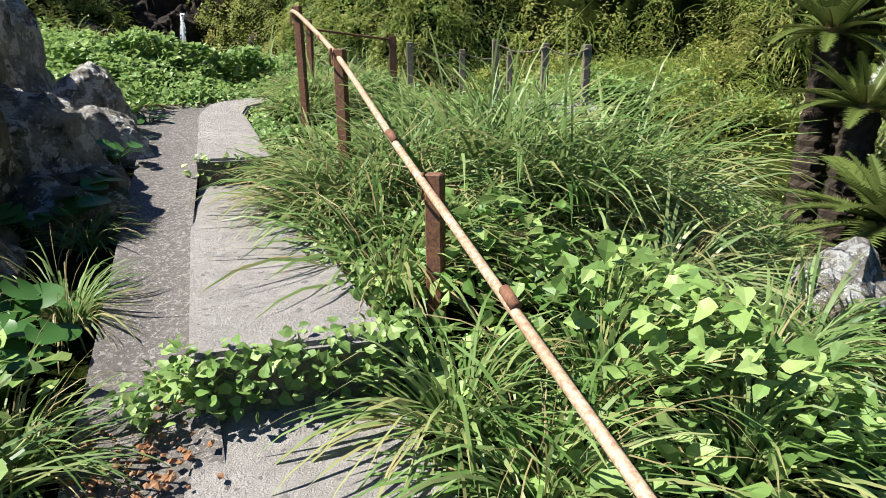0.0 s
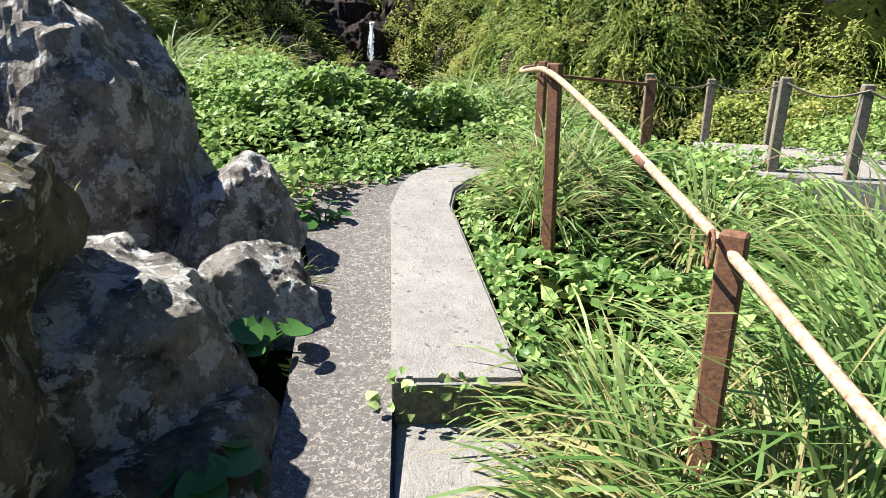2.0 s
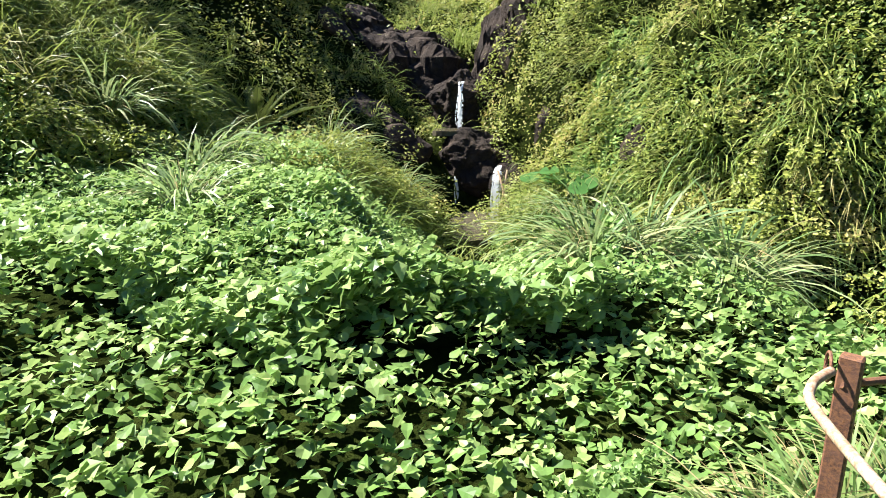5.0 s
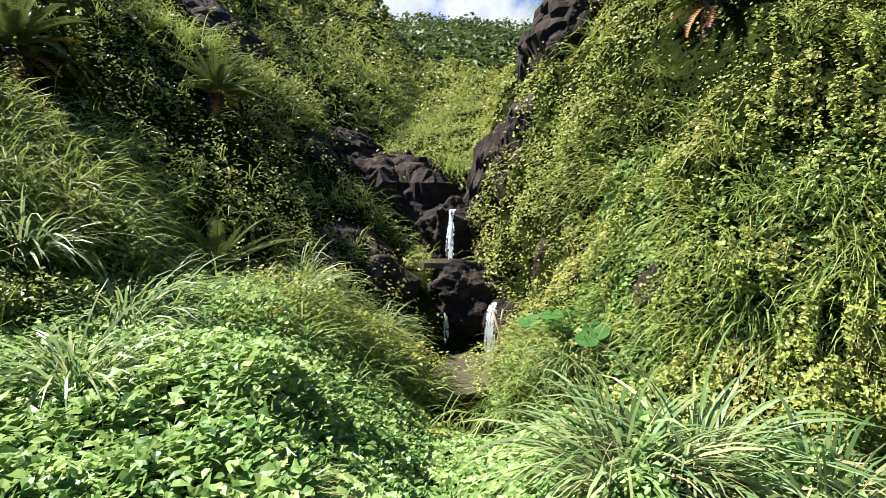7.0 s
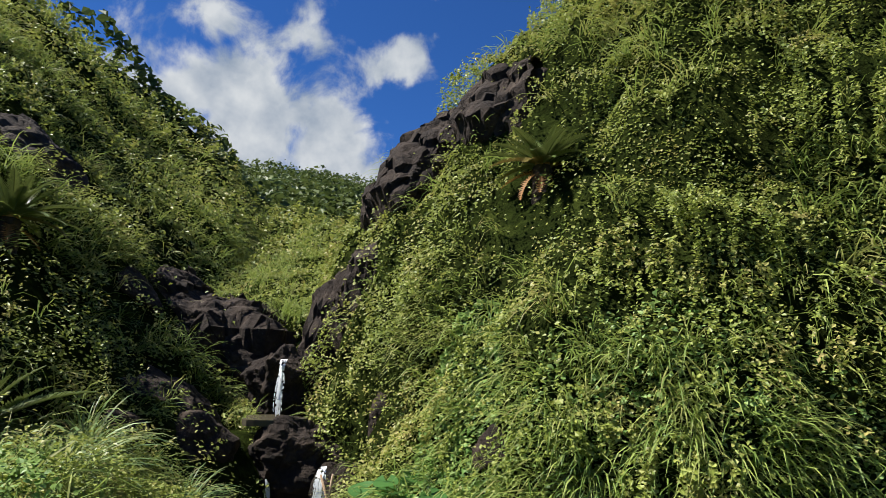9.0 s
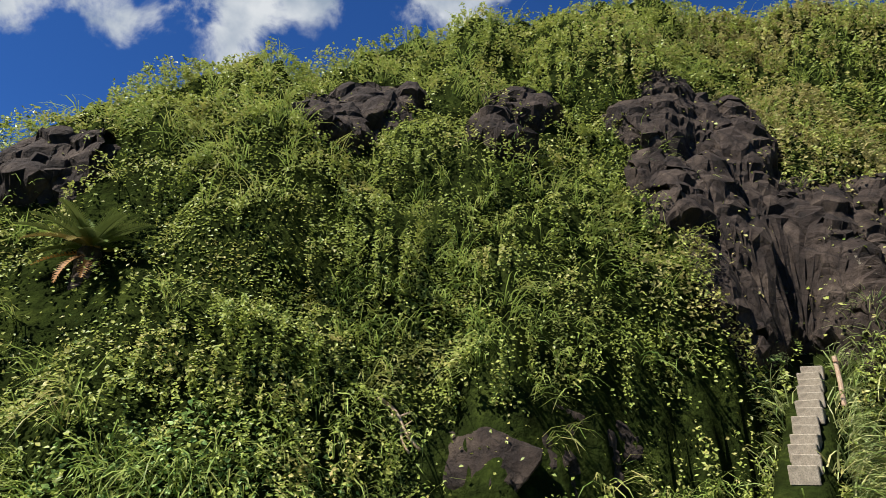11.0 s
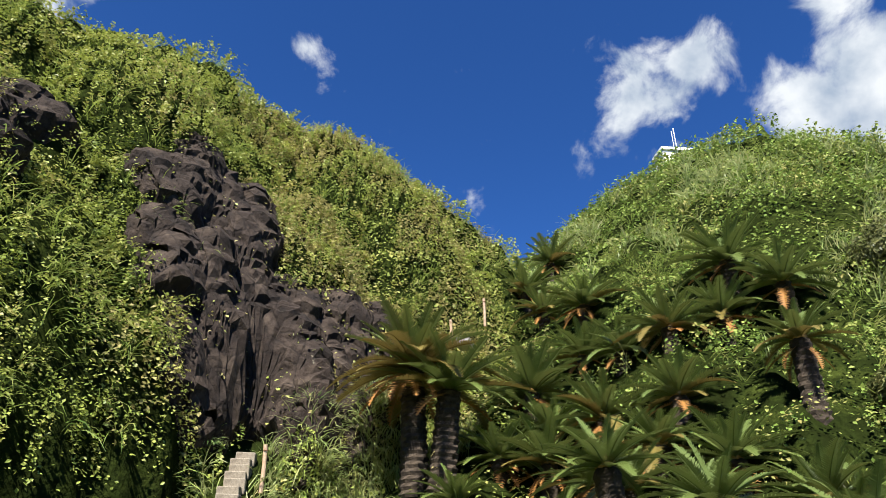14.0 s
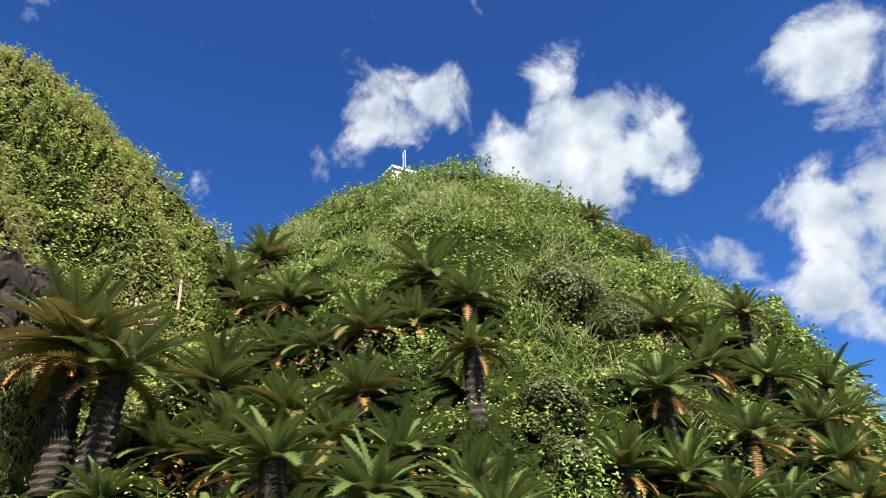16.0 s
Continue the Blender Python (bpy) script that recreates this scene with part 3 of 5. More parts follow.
# bright grass on the bank by the stairs
M_BANKGRASS = leaf_material("bank_grass_blade", (0.085, 0.14, 0.032), (0.205, 0.28, 0.08), (0.40, 0.44, 0.185), dry=(0.46, 0.38, 0.17), patch=0.6, gloss=0.4, sheen=0.4)
bankg = HILLCELL * np.clip(1 - np.abs(CELL_A - 69) / 13, 0, 1) * (CELL_R > 9.5) * (CELL_R < 18) * (CELL_MID[..., 1] < 15.6)
bankg = bankg + 0.07 * HILLCELL * (CELL_A > 84) * (CELL_A < 128) * (CELL_R > 16) * (CELL_R < 40) * np.clip(waves(CELL_MID[..., 0] * 0.25, CELL_MID[..., 1] * 0.25, 3) * 3 + 0.2, 0, 1)
p, n = strew(bankg * bare, 2000)
k = 9
far_ = np.repeat(np.maximum(1, np.hypot(p[:, 0] - CX, p[:, 1] - CY) / 20), k)
root = np.repeat(p, k, 0) + RNG.normal(0, 0.09, (len(p) * k, 3))
tagged(new("bank_grass", blades_mesh("bank_grass", root, unit(np.repeat(n, k, 0) * 0.4 + np.array((0, 0, 0.9)) + RNG.normal(0, 0.4, root.shape)), RNG.uniform(0.45, 1.0, len(root)) * far_, RNG.uniform(0.026, 0.048, len(root)) * far_, RNG.uniform(0.8, 2.4, len(root)), M_BANKGRASS, 3)),
       "bright yellow-green long grass on the bank by the stairs", "grass", kind="stuff")

# dry scrub on the shoulder of the near hill
M_SCRUB = leaf_material("dry_scrub_leaf", (0.10, 0.10, 0.030), (0.22, 0.20, 0.065), (0.38, 0.33, 0.13), patch=1.0, gloss=0.6)
shoulder = HILLCELL * np.clip(1 - np.abs(CELL_A - 66) / 22, 0, 1) * (CELL_R > 13) * (CELL_R < 29) * np.clip(waves(CELL_MID[..., 0] * 0.5 + 2, CELL_MID[..., 1] * 0.5 + CELL_MID[..., 2] * 0.4, 4) * 2.4 + 0.35, 0, 1) * (0.25 + 0.75 * bare) * (CELL_MID[..., 2] > 5.5)
p, n = strew(shoulder, 36000)
p = p + n * (RNG.random(len(p)) * 0.45)[:, None]
tagged(leaves("dry_scrub", p, n * 0.6 + np.array((0, 0, 0.8)), RNG.uniform(0.06, 0.15, len(p)), LEAF2, M_SCRUB), "tan and olive dry scrub patches on the hill shoulder", "foliage", kind="stuff")

# broad-leaved growth by the path
def bend_of(q):
    """How far a place lies inside the growth that closes the bend of the path."""
    return q[..., 1] - np.interp(q[..., 0], [-3.8, -3.3, -2.75, -2.5, -2.0, -1.5, -0.6], [6.42, 6.60, 6.68, 7.30, 7.62, 8.0, 8.9])


side = CELL_PATH[2]
BEND = bend_of(CELL_MID)
bank = NEAR & ~HOLLOW & (CELL_PATH[0] > np.where(BEND > 0, -1.0, np.where(CELL_PATH[2] > 0, 0.28, 0.70))) & ((CELL_PATH[2] > 0) | (CELL_MID[..., 1] > 5.3) | (CELL_MID[..., 1] < 1.7) | (CELL_PATH[0] > 3.6)) & (np.hypot(CELL_MID[..., 0] + 3.3, CELL_MID[..., 1] - 4.5) > 1.35) & (np.hypot(CELL_MID[..., 0] + 2.9, CELL_MID[..., 1] - 3.0) > 0.8) & (CELL_STREAM > 0.2) & (CELL_MID[..., 1] > -0.5)
p, n = strew(bank * (1.0 + 0.8 * (CELL_PATH[0] < 3)) * np.clip(1.3 - CELL_R / 14, 0.4, 1), 72000)
d = along(PATH, p[:, 0], p[:, 1])[0]
lump = waves(p[:, 0] * 1.1 + 7, p[:, 1] * 1.1, 4)
tall = np.clip(0.34 + 0.7 * lump, 0.05, 0.85) * np.where(bend_of(p) > 0, np.clip(0.25 + bend_of(p) * 0.6, 0.25, 0.9), np.clip((d - 0.25) / 0.7, 0.12, 1)) * np.clip(along(GULLY, p[:, 0], p[:, 1])[0] / 1.3, 0.2, 1)
p = p + np.array((0, 0, 1.0)) * (tall * np.sqrt(RNG.random(len(p))))[:, None]
tagged(leaves("path_side_creepers", p, n * 0.3 + np.array((-0.25, 0.15, 0.85)), RNG.uniform(0.05, 0.10, len(p)), LEAF6, M_CREEPER, 0.6), "bright green broad-leaved creepers crowding the path edges", "foliage", kind="stuff")


# taller growth of the meadow at the bend
mead = (CELL_R > 1.6) & (CELL_R < 11) & (CELL_A > -80) & (CELL_A < -4) & (CELL_STREAM > 0.5) & (np.hypot(CELL_MID[..., 0] + 6.9, (CELL_MID[..., 1] - 18.0) / 1.6) > 1.1) & (BEND > 0)
p, n = strew(mead / np.maximum(CELL_R, 2.5), 46000)
dist = np.hypot(p[:, 0] - CX, p[:, 1] - CY)
lump = waves(p[:, 0] * 0.8 + 3, p[:, 1] * 0.8 + 9, 4)
tall = np.clip(0.42 + 0.8 * lump, 0.06, 0.95) * np.clip(along(GULLY, p[:, 0], p[:, 1])[0] / 1.5, 0.15, 1) * np.clip(bend_of(p) / 1.0, 0.2, 1) * np.clip(1.3 - dist / 10, 0.35, 1)
p = p + np.array((0, 0, 1.0)) * (tall * RNG.random(len(p)) ** 0.4)[:, None]
tagged(leaves("meadow_creepers", p, n * 0.2 + np.array((-0.25, -0.05, 0.85)), np.maximum(0.095, 0.0145 * dist) * RNG.uniform(0.6, 1.45, len(p)), LEAF4, M_CREEPER, 0.48), "lush pale green broad-leaved plants filling the hollow below the waterfall", "foliage", kind="stuff")


# ---- the path ----
def bevel_all(bm, w, seg=1):
    bmesh.ops.bevel(bm, geom=list(bm.edges), offset=w, segments=seg, affect="EDGES", clamp_overlap=True)


def prism(pts, bottom, rough=0.0):
    """A slab from its outline (x, y, z of the top), going down to the bottom."""
    bm = bmesh.new()
    top = [bm.verts.new(q) for q in pts]
    low = [bm.verts.new((q[0], q[1], bottom)) for q in pts]
    bm.faces.new(top)
    bm.faces.new(low[::-1])
    for i in range(len(pts)):
        k = (i + 1) % len(pts)
        bm.faces.new((top[k], top[i], low[i], low[k]))
    bmesh.ops.recalc_face_normals(bm, faces=bm.faces)
    return bm


def slab(name, pts, bottom, label):
    ob = new(name)
    ob.location = (pts[0][0], pts[0][1], bottom)
    local = [(q[0] - pts[0][0], q[1] - pts[0][1], q[2] - bottom) for q in pts]
    bm = prism(local, 0)
    bevel_all(bm, 0.018, 2)
    part("tread", bm, M_CONCRETE, ob)
    a, b = Vector(local[0]), Vector(local[-1])
    out = (b - a).cross(Vector((0, 0, 1))).normalized()
    if out.y > 0:
        out = -out
    bm = bmesh.new()
    grid = [[bm.verts.new(a.lerp(b, 0.02 + 0.96 * i / 24) + Vector((0, 0, -0.022 - (a.z - 0.06) * k / 6)) + out * (0.004 + 0.012 * abs(noise.noise(Vector((i * 0.7, k * 0.9, a.z * 9)))))) for i in range(25)] for k in range(7)]
    for r0, r1 in zip(grid, grid[1:]):
        for i in range(24):
            bm.faces.new((r0[i], r0[i + 1], r1[i + 1], r1[i]))
    part("riser", bm, M_MOSSY, ob, "dark mossy front face of the step", smooth=True)
    return tagged(ob, label, "step", "concrete path steps")


slab("concrete_step", [(-0.2, 0.2, 0.22), (-0.66, 1.3, 0.28), (-0.83, 1.80, 0.31), (-0.2, 1.98, 0.31), (0.12, 1.2, 0.27), (0.5, 0.3, 0.22)], -0.2, "pale weathered concrete step slab with pebbled surface")
slab("concrete_step", [(-0.77, 1.70, 0.52), (-1.32, 3.14, 0.52), (-1.70, 4.30, 0.53), (-1.02, 4.45, 0.53), (-0.75, 3.3, 0.52), (-0.16, 1.87, 0.52)], 0.05, "long pale concrete step slab overgrown along one edge")
slab("concrete_step", [(-1.66, 4.18, 0.71), (-2.13, 5.5, 0.77), (-2.42, 6.3, 0.82), (-2.52, 6.8, 0.85), (-2.54, 7.1, 0.865), (-2.50, 7.4, 0.87), (-2.36, 7.66, 0.875), (-2.10, 7.88, 0.88), (-1.75, 8.05, 0.86), (-1.45, 7.86, 0.86), (-1.75, 7.6, 0.865), (-1.94, 7.35, 0.87), (-2.03, 7.05, 0.86), (-2.06, 6.75, 0.85), (-2.00, 6.4, 0.82), (-1.84, 6.0, 0.80), (-1.18, 4.32, 0.71)], 0.2, "pale concrete slab curving round the bend of the path")
strip = [(-0.50, 0.6, 0.20), (-0.55, 1.35, 0.25), (-0.72, 1.75, 0.36), (-1.315, 3.14, 0.49), (-1.665, 4.2, 0.61), (-2.10, 5.5, 0.745), (-2.32, 6.3, 0.78), (-2.42, 6.9, 0.82), (-2.40, 7.4, 0.84), (-3.1, 7.1, 0.87), (-3.8, 6.8, 0.92), (-3.7, 6.35, 0.92), (-3.1, 6.1, 0.86), (-2.80, 5.7, 0.79), (-2.5, 5.2, 0.735), (-2.1, 4.2, 0.62), (-1.66, 3.07, 0.50), (-1.14, 1.75, 0.37), (-1.0, 1.35, 0.30), (-0.95, 0.6, 0.24)]
edge_l, edge_r = strip[10:][::-1], strip[:10]
gutter = new("gutter_path")
bm = bmesh.new()
rows_v = [[bm.verts.new((l[0] + (q[0] - l[0]) * k / 4, l[1] + (q[1] - l[1]) * k / 4, l[2] + (q[2] - l[2]) * k / 4 - 0.02 * math.sin(math.pi * k / 4))) for k in range(5)] for l, q in zip(edge_l, edge_r)]
for r0, r1 in zip(rows_v, rows_v[1:]):
    for k in range(4):
        bm.faces.new((r0[k], r0[k + 1], r1[k + 1], r1[k]))
bmesh.ops.recalc_face_normals(bm, faces=bm.faces)
part("pebble_bed", bm, M_ASPHALT, gutter, smooth=True)
tagged(gutter, "grey pebbled strip of path beside the concrete steps", "path", kind="structure")

# ---- rocks ----
def rock_mesh(name, half, seed, mat, sub=4, planes=24, rough=0.09, cuts=0.66, taper=0.0, lean=(0, 0), square=False):
    """A broken boulder: a many-sided block, chipped and pitted; it may taper and lean upwards, or be squarish."""
    rng = np.random.default_rng(seed)
    bm = bmesh.new()
    bmesh.ops.create_icosphere(bm, subdivisions=sub, radius=1.0)
    d = np.array([v.co[:] for v in bm.verts])
    nrm = unit(rng.normal(0, 1, (planes, 3)))
    h = rng.uniform(cuts, 1.0, planes)
    dots = d @ nrm.T
    r = np.min(np.where(dots > 0.12, h / np.maximum(dots, 0.12), 1.25), axis=1)
    r = np.minimum(r, 1.25)
    if square:
        r = np.minimum(r * 1.28, np.sum(np.abs(d) ** 5, axis=1) ** -0.2)
    q = d * r[:, None] * np.array(half)
    rise = q[:, 2:3] / half[2]
    q = q * np.concatenate([1 - taper * rise, 1 - taper * rise, 1 + 0 * rise], 1) + rise * np.array((*lean, 0.0))
    s = 1.6 / max(half) ** 0.6
    off = Vector((seed * 3.1, seed * 1.7, 0))
    for v, p, u in zip(bm.verts, q, d):
        c = Vector(p)
        n1 = noise.fractal(c * s * 1.5 + off, 1.0, 2.0, 5)
        n2 = abs(noise.noise(c * s * 3.2 + off)) - 0.25
        n3 = abs(noise.noise(c * s * 8.0 - off)) - 0.2
        v.co = c + Vector(u) * (n1 * rough + n2 * rough * 0.5 + n3 * rough * 0.30) * max(half) ** 0.8
    me = bpy.data.meshes.new(name)
    bm.to_mesh(me)
    bm.free()
    me.polygons.foreach_set("use_smooth", np.full(len(me.polygons), False))
    me.materials.append(mat)
    return me


def rock(name, x, y, z, half, seed, mat, label, rz=0, rx=0, sub=4, rough=0.09, group="", cuts=0.75, taper=0.0, lean=(0, 0), square=False):
    ob = new(name, rock_mesh(name, half, seed, mat, sub, rough=rough, cuts=cuts, taper=taper, lean=lean, square=square))
    ob.matrix_world = pose(x, y, z, rx, 0, rz)
    return tagged(ob, label, "rock", group)


LICHEN = "grey rock with pale lichen blotches beside the path"
rock("rock_spire", -3.80, 4.92, 0.85, (0.63, 0.52, 1.42), 3, M_ROCK, "tall grey rock spire blotched with white lichen", rz=6, sub=6, rough=0.105, taper=0.06, lean=(-0.10, 0.18), square=True)
rock("boulder", -2.80, 3.92, 0.73, (0.58, 0.56, 0.45), 11, M_ROCK, "large angular boulder, grey top and brown underside", rz=-12, rx=-12, sub=6, rough=0.10, square=True)
rock("boulder", -2.96, 5.28, 0.71, (0.36, 0.46, 0.48), 21, M_ROCK, LICHEN, rz=25, sub=6, rough=0.10)
rock("boulder", -3.84, 5.64, 1.0, (0.34, 0.32, 0.80), 5, M_ROCK, LICHEN, sub=5, taper=0.3)
rock("boulder", -2.82, 3.18, 0.98, (0.62, 0.80, 0.96), 8, M_SHADEDROCK, "mossy grey boulder leaning over the path", rz=10, sub=6, rough=0.09)
rock("boulder", -2.25, 2.45, 0.5, (0.42, 0.55, 0.42), 9, M_SHADEDROCK, "pitted rock at the path edge, its colour darkened for shade", rz=30, sub=5)
rock("boulder", -2.05, 1.5, 0.35, (0.5, 0.6, 0.45), 12, M_SHADEDROCK, "pitted rock behind the round-leaved plants, its colour darkened for shade", rz=80, sub=5)
rock("boulder", -2.48, 4.70, 0.68, (0.26, 0.34, 0.30), 31, M_ROCK, LICHEN, sub=5)
rock("boulder", -3.75, 3.45, 0.95, (0.8, 1.2, 1.0), 14, M_SHADEDROCK, "broad grey rock wall above the path", rz=30, sub=5)
rock("boulder", -2.15, 3.55, 0.5, (0.30, 0.5, 0.28), 17, M_SHADEDROCK, "rock at the foot of the boulders, its colour darkened for shade", sub=4)
rock("boulder", 2.55, 3.75, -0.15, (0.38, 0.30, 0.42), 42, M_ROCK, "bare grey boulder on the bank below the path", rz=25, sub=4)
rock("boulder", 3.1, 3.5, -0.45, (0.55, 0.4, 0.35), 44, M_DARKROCK, "dark wet boulder in the stream bed", rz=60, sub=4)
rock("boulder", 3.7, 4.6, -0.7, (0.6, 0.5, 0.5), 47, M_DARKROCK, "dark wet boulder in the stream bed", rz=10, sub=4)


# outcrops of the hillsides, lying in the slope
OUT = "dark volcanic rock outcrop breaking through the green hillside, some standing in for shade"
LEDGE = "dark wet rock ledge lining the waterfall gorge"
for k, (x, y, z, reach) in enumerate(BARE_G + BARE_L):
    e = 0.6
    hx = terrain(np.array([x + e, x - e, x, x]), np.array([y, y, y + e, y - e]))
    nrm = Vector((-(hx[0] - hx[1]) / (2 * e), -(hx[2] - hx[3]) / (2 * e), 1)).normalized()
    ob = new("rock_outcrop", rock_mesh("rock_outcrop", (reach * 1.25, reach * 1.1, reach * 0.45), 100 + k, M_DARKROCK, 5 if reach > 0.8 else 4, 30, 0.08, 0.55))
    ob.matrix_world = Matrix.Translation(Vector((x, y, z)) - nrm * reach * 0.02) @ nrm.to_track_quat("Z", "Y").to_matrix().to_4x4() @ pose(0, 0, 0, 0, 0, k * 47)
    tagged(ob, LEDGE if k < len(BARE_G) + 6 else OUT, "rock", "hillside outcrops")


def rock_face(name, spots_, a0, a1, r0, r1, label):
    """Bare bedrock breaking out of the slope about the spots, stepped and split into blocks."""
    aa, rr = np.meshgrid(np.radians(np.arange(a0, a1, 0.22)), np.arange(r0, r1, 0.06), indexing="ij")
    x, y = CX + rr * np.sin(aa), CY + rr * np.cos(aa)
    z = terrain(x, y)
    q = np.stack([x, y, z], -1)
    du, dv = np.gradient(q, axis=0), np.gradient(q, axis=1)
    nn_ = unit(np.cross(du, dv))
    nn_ = np.where(nn_[..., 2:3] < 0, -nn_, nn_)
    out = np.full(x.shape, -1.0)
    for sx, sy, sz, reach in spots_:
        out = np.maximum(out, 1.0 - np.linalg.norm(q - (sx, sy, sz), axis=-1) / (1.45 * reach))
    ragged = waves(x * 0.9 + 5, y * 0.9 + z * 0.9, 4)
    body = np.clip(out * 1.3 + 0.45 * ragged, -0.35, 0.42)
    ledge = np.floor((z * 1.5 + ragged * 1.2)) / 1.5 - (z + ragged * 0.8)
    chip = np.abs(waves(x * 1.7, y * 1.7 + z * 1.7, 3))
    q = q + nn_ * (body + 0.22 * np.clip(ledge, -0.8, 0.8) * (body > 0) + 0.22 * chip)[..., None]
    n1, n2 = x.shape
    i_, j_ = np.meshgrid(np.arange(n1 - 1), np.arange(n2 - 1), indexing="ij")
    f = np.stack([i_ * n2 + j_, (i_ + 1) * n2 + j_, (i_ + 1) * n2 + j_ + 1, i_ * n2 + j_ + 1], -1)
    keep = (out > -0.5)[:-1, :-1]
    f = f[keep]
    used = np.unique(f)
    number = np.zeros(n1 * n2, int)
    number[used] = np.arange(len(used))
    ob = new(name, mesh_from(name, q.reshape(-1, 3)[used], number[f], M_DARKROCK))
    return tagged(ob, label, "rock", kind="structure")


rock_face("rock_face_1", BARE_R, 10, 72, 10, 27, "dark brown bedrock slabs breaking out of the green hillside")
rock_face("rock_face_2", BARE_G, -32, 0, 12, 24, "dark grey bedrock lining the waterfall gorge")

# waterfall, in two drops, with its pools
rock("rock_ledge", -7.45, 20.1, 0.62, (1.1, 0.75, 0.78), 201, M_DARKROCK, "broken rock ledge under the upper waterfall", sub=5, rough=0.13)
rock("rock_ledge", -7.6, 20.9, -0.5, (1.6, 0.7, 0.9), 202, M_DARKROCK, "dark hollow rock behind the lower pool", sub=5, rough=0.1)
rock("rock_ledge", -8.55, 21.7, 2.0, (0.8, 0.6, 0.95), 203, M_DARKROCK, "rock lip of the upper waterfall", sub=5, rough=0.12)
rock("rock_ledge", -6.35, 19.6, 0.0, (0.6, 0.6, 0.78), 204, M_DARKROCK, "rock lip of the lower waterfall", sub=5, rough=0.12)

m, t = material("falling_water")
own = node(t, "ShaderNodeNewGeometry").outputs["Random Per Island"]
pb = node(t, "ShaderNodeBsdfPrincipled", {"Base Color": (0.82, 0.85, 0.86, 1), "Roughness": 0.25})
holes = node(t, "ShaderNodeMath", {0: noise_at(t, 14.0, 3.0), 1: 0.47}, operation="GREATER_THAN")
finish(t, node(t, "ShaderNodeMixShader", {0: math_node(t, "MULTIPLY", holes.outputs[0], 0.9), 1: node(t, "ShaderNodeBsdfTransparent").outputs[0], 2: pb.outputs[0]}).outputs[0])
M_FALL = m
m, t = material("pool_water")
wv = node(t, "ShaderNodeBump", {"Strength": 0.5, "Distance": 0.02, "Height": noise_at(t, 9.0, 3.0)})
finish(t, node(t, "ShaderNodeBsdfPrincipled", {"Base Color": (0.085, 0.075, 0.05, 1), "Roughness": 0.08, "IOR": 1.33, "Normal": wv.outputs[0]}).outputs[0])
M_POOL = m


def cascade(name, top, foot, width, seed, label, strands=26):
    rng = np.random.default_rng(seed)
    n, k = strands, 9
    u = np.linspace(0, 1, k)
    ofs = rng.normal(0, width * 0.33, (n, 1))
    swell = 0.45 + 0.75 * u[None]
    cx = ofs * swell + 0.015 * np.sin(u[None] * rng.uniform(5, 12, (n, 1)) + rng.uniform(0, 6, (n, 1)))
    cz = u[None] ** 1.25 * rng.uniform(0.88, 1.0, (n, 1))
    top, foot = np.array(top), np.array(foot)
    c = top + (foot - top) * np.stack([np.sqrt(u)[None] + 0 * cx, np.sqrt(u)[None] + 0 * cx, cz], -1)
    c[..., 0] += cx
    c[..., 1] += rng.normal(0, 0.04, (n, 1))
    w = rng.uniform(0.006, 0.022, (n, 1)) * (1 - 0.3 * u)
    p = np.stack([c - w[..., None] * (1, 0.2, 0), c + w[..., None] * (1, 0.2, 0)], 2)
    f = np.array([(2 * i, 2 * i + 1, 2 * i + 3, 2 * i + 2) for i in range(k - 1)])[None] + (np.arange(n) * 2 * k)[:, None, None]
    ob = new(name, mesh_from(name, p.reshape(-1, 3), f.reshape(-1, 4), M_FALL, True))
    return tagged(ob, label, "waterfall", "waterfall drops", "stuff")


cascade("waterfall", (-8.12, 20.75, 2.55), (-7.92, 20.1, 1.42), 0.10, 1, "thin white waterfall over a dark rock ledge", 30)
cascade("waterfall", (-6.50, 18.95, 0.70), (-6.47, 18.55, -0.52), 0.15, 2, "white waterfall dropping into the pool", 44)
cascade("waterfall", (-7.75, 19.45, 0.35), (-7.72, 19.4, -0.5), 0.03, 3, "thin trickle dripping from the ledge", 8)


def pool(name, x, y, z, rx_, ry_, label):
    k = 28
    ang = np.linspace(0, 2 * math.pi, k, endpoint=False)
    rr = 1 + 0.12 * np.sin(3 * ang + 1) + 0.08 * np.sin(5 * ang)
    bm = prism([(rx_ * r * math.cos(a), ry_ * r * math.sin(a), 0.0) for a, r in zip(ang, rr)], -0.12)
    ob = part(name, bm, M_POOL, None)
    ob.location = (x, y, z)
    return tagged(ob, label, "pool", kind="structure")


pool("water_1", -6.9, 18.1, -0.48, 1.25, 1.75, "shallow brown-green pool below the waterfall")
pool("water_2", -8.0, 20.05, 1.40, 0.62, 0.5, "small pale rock pool between the two falls")
for k in range(2):
    bm = bmesh.new()
    bmesh.ops.create_cone(bm, segments=8, radius1=0.028, radius2=0.02, depth=1.35, cap_ends=True)
    for v in bm.verts:
        v.co.x += 0.04 * math.sin(v.co.z * 4 + k)
    ob = part("driftwood_stick", bm, M_RAIL, None, smooth=True)
    ob.matrix_world = pose(-6.25 + 0.12 * k, 18.45, 0.05, 8, 10 - 26 * k, 0)
    tagged(ob, "bleached driftwood stick leaning on the ledge", "branch", "driftwood sticks")


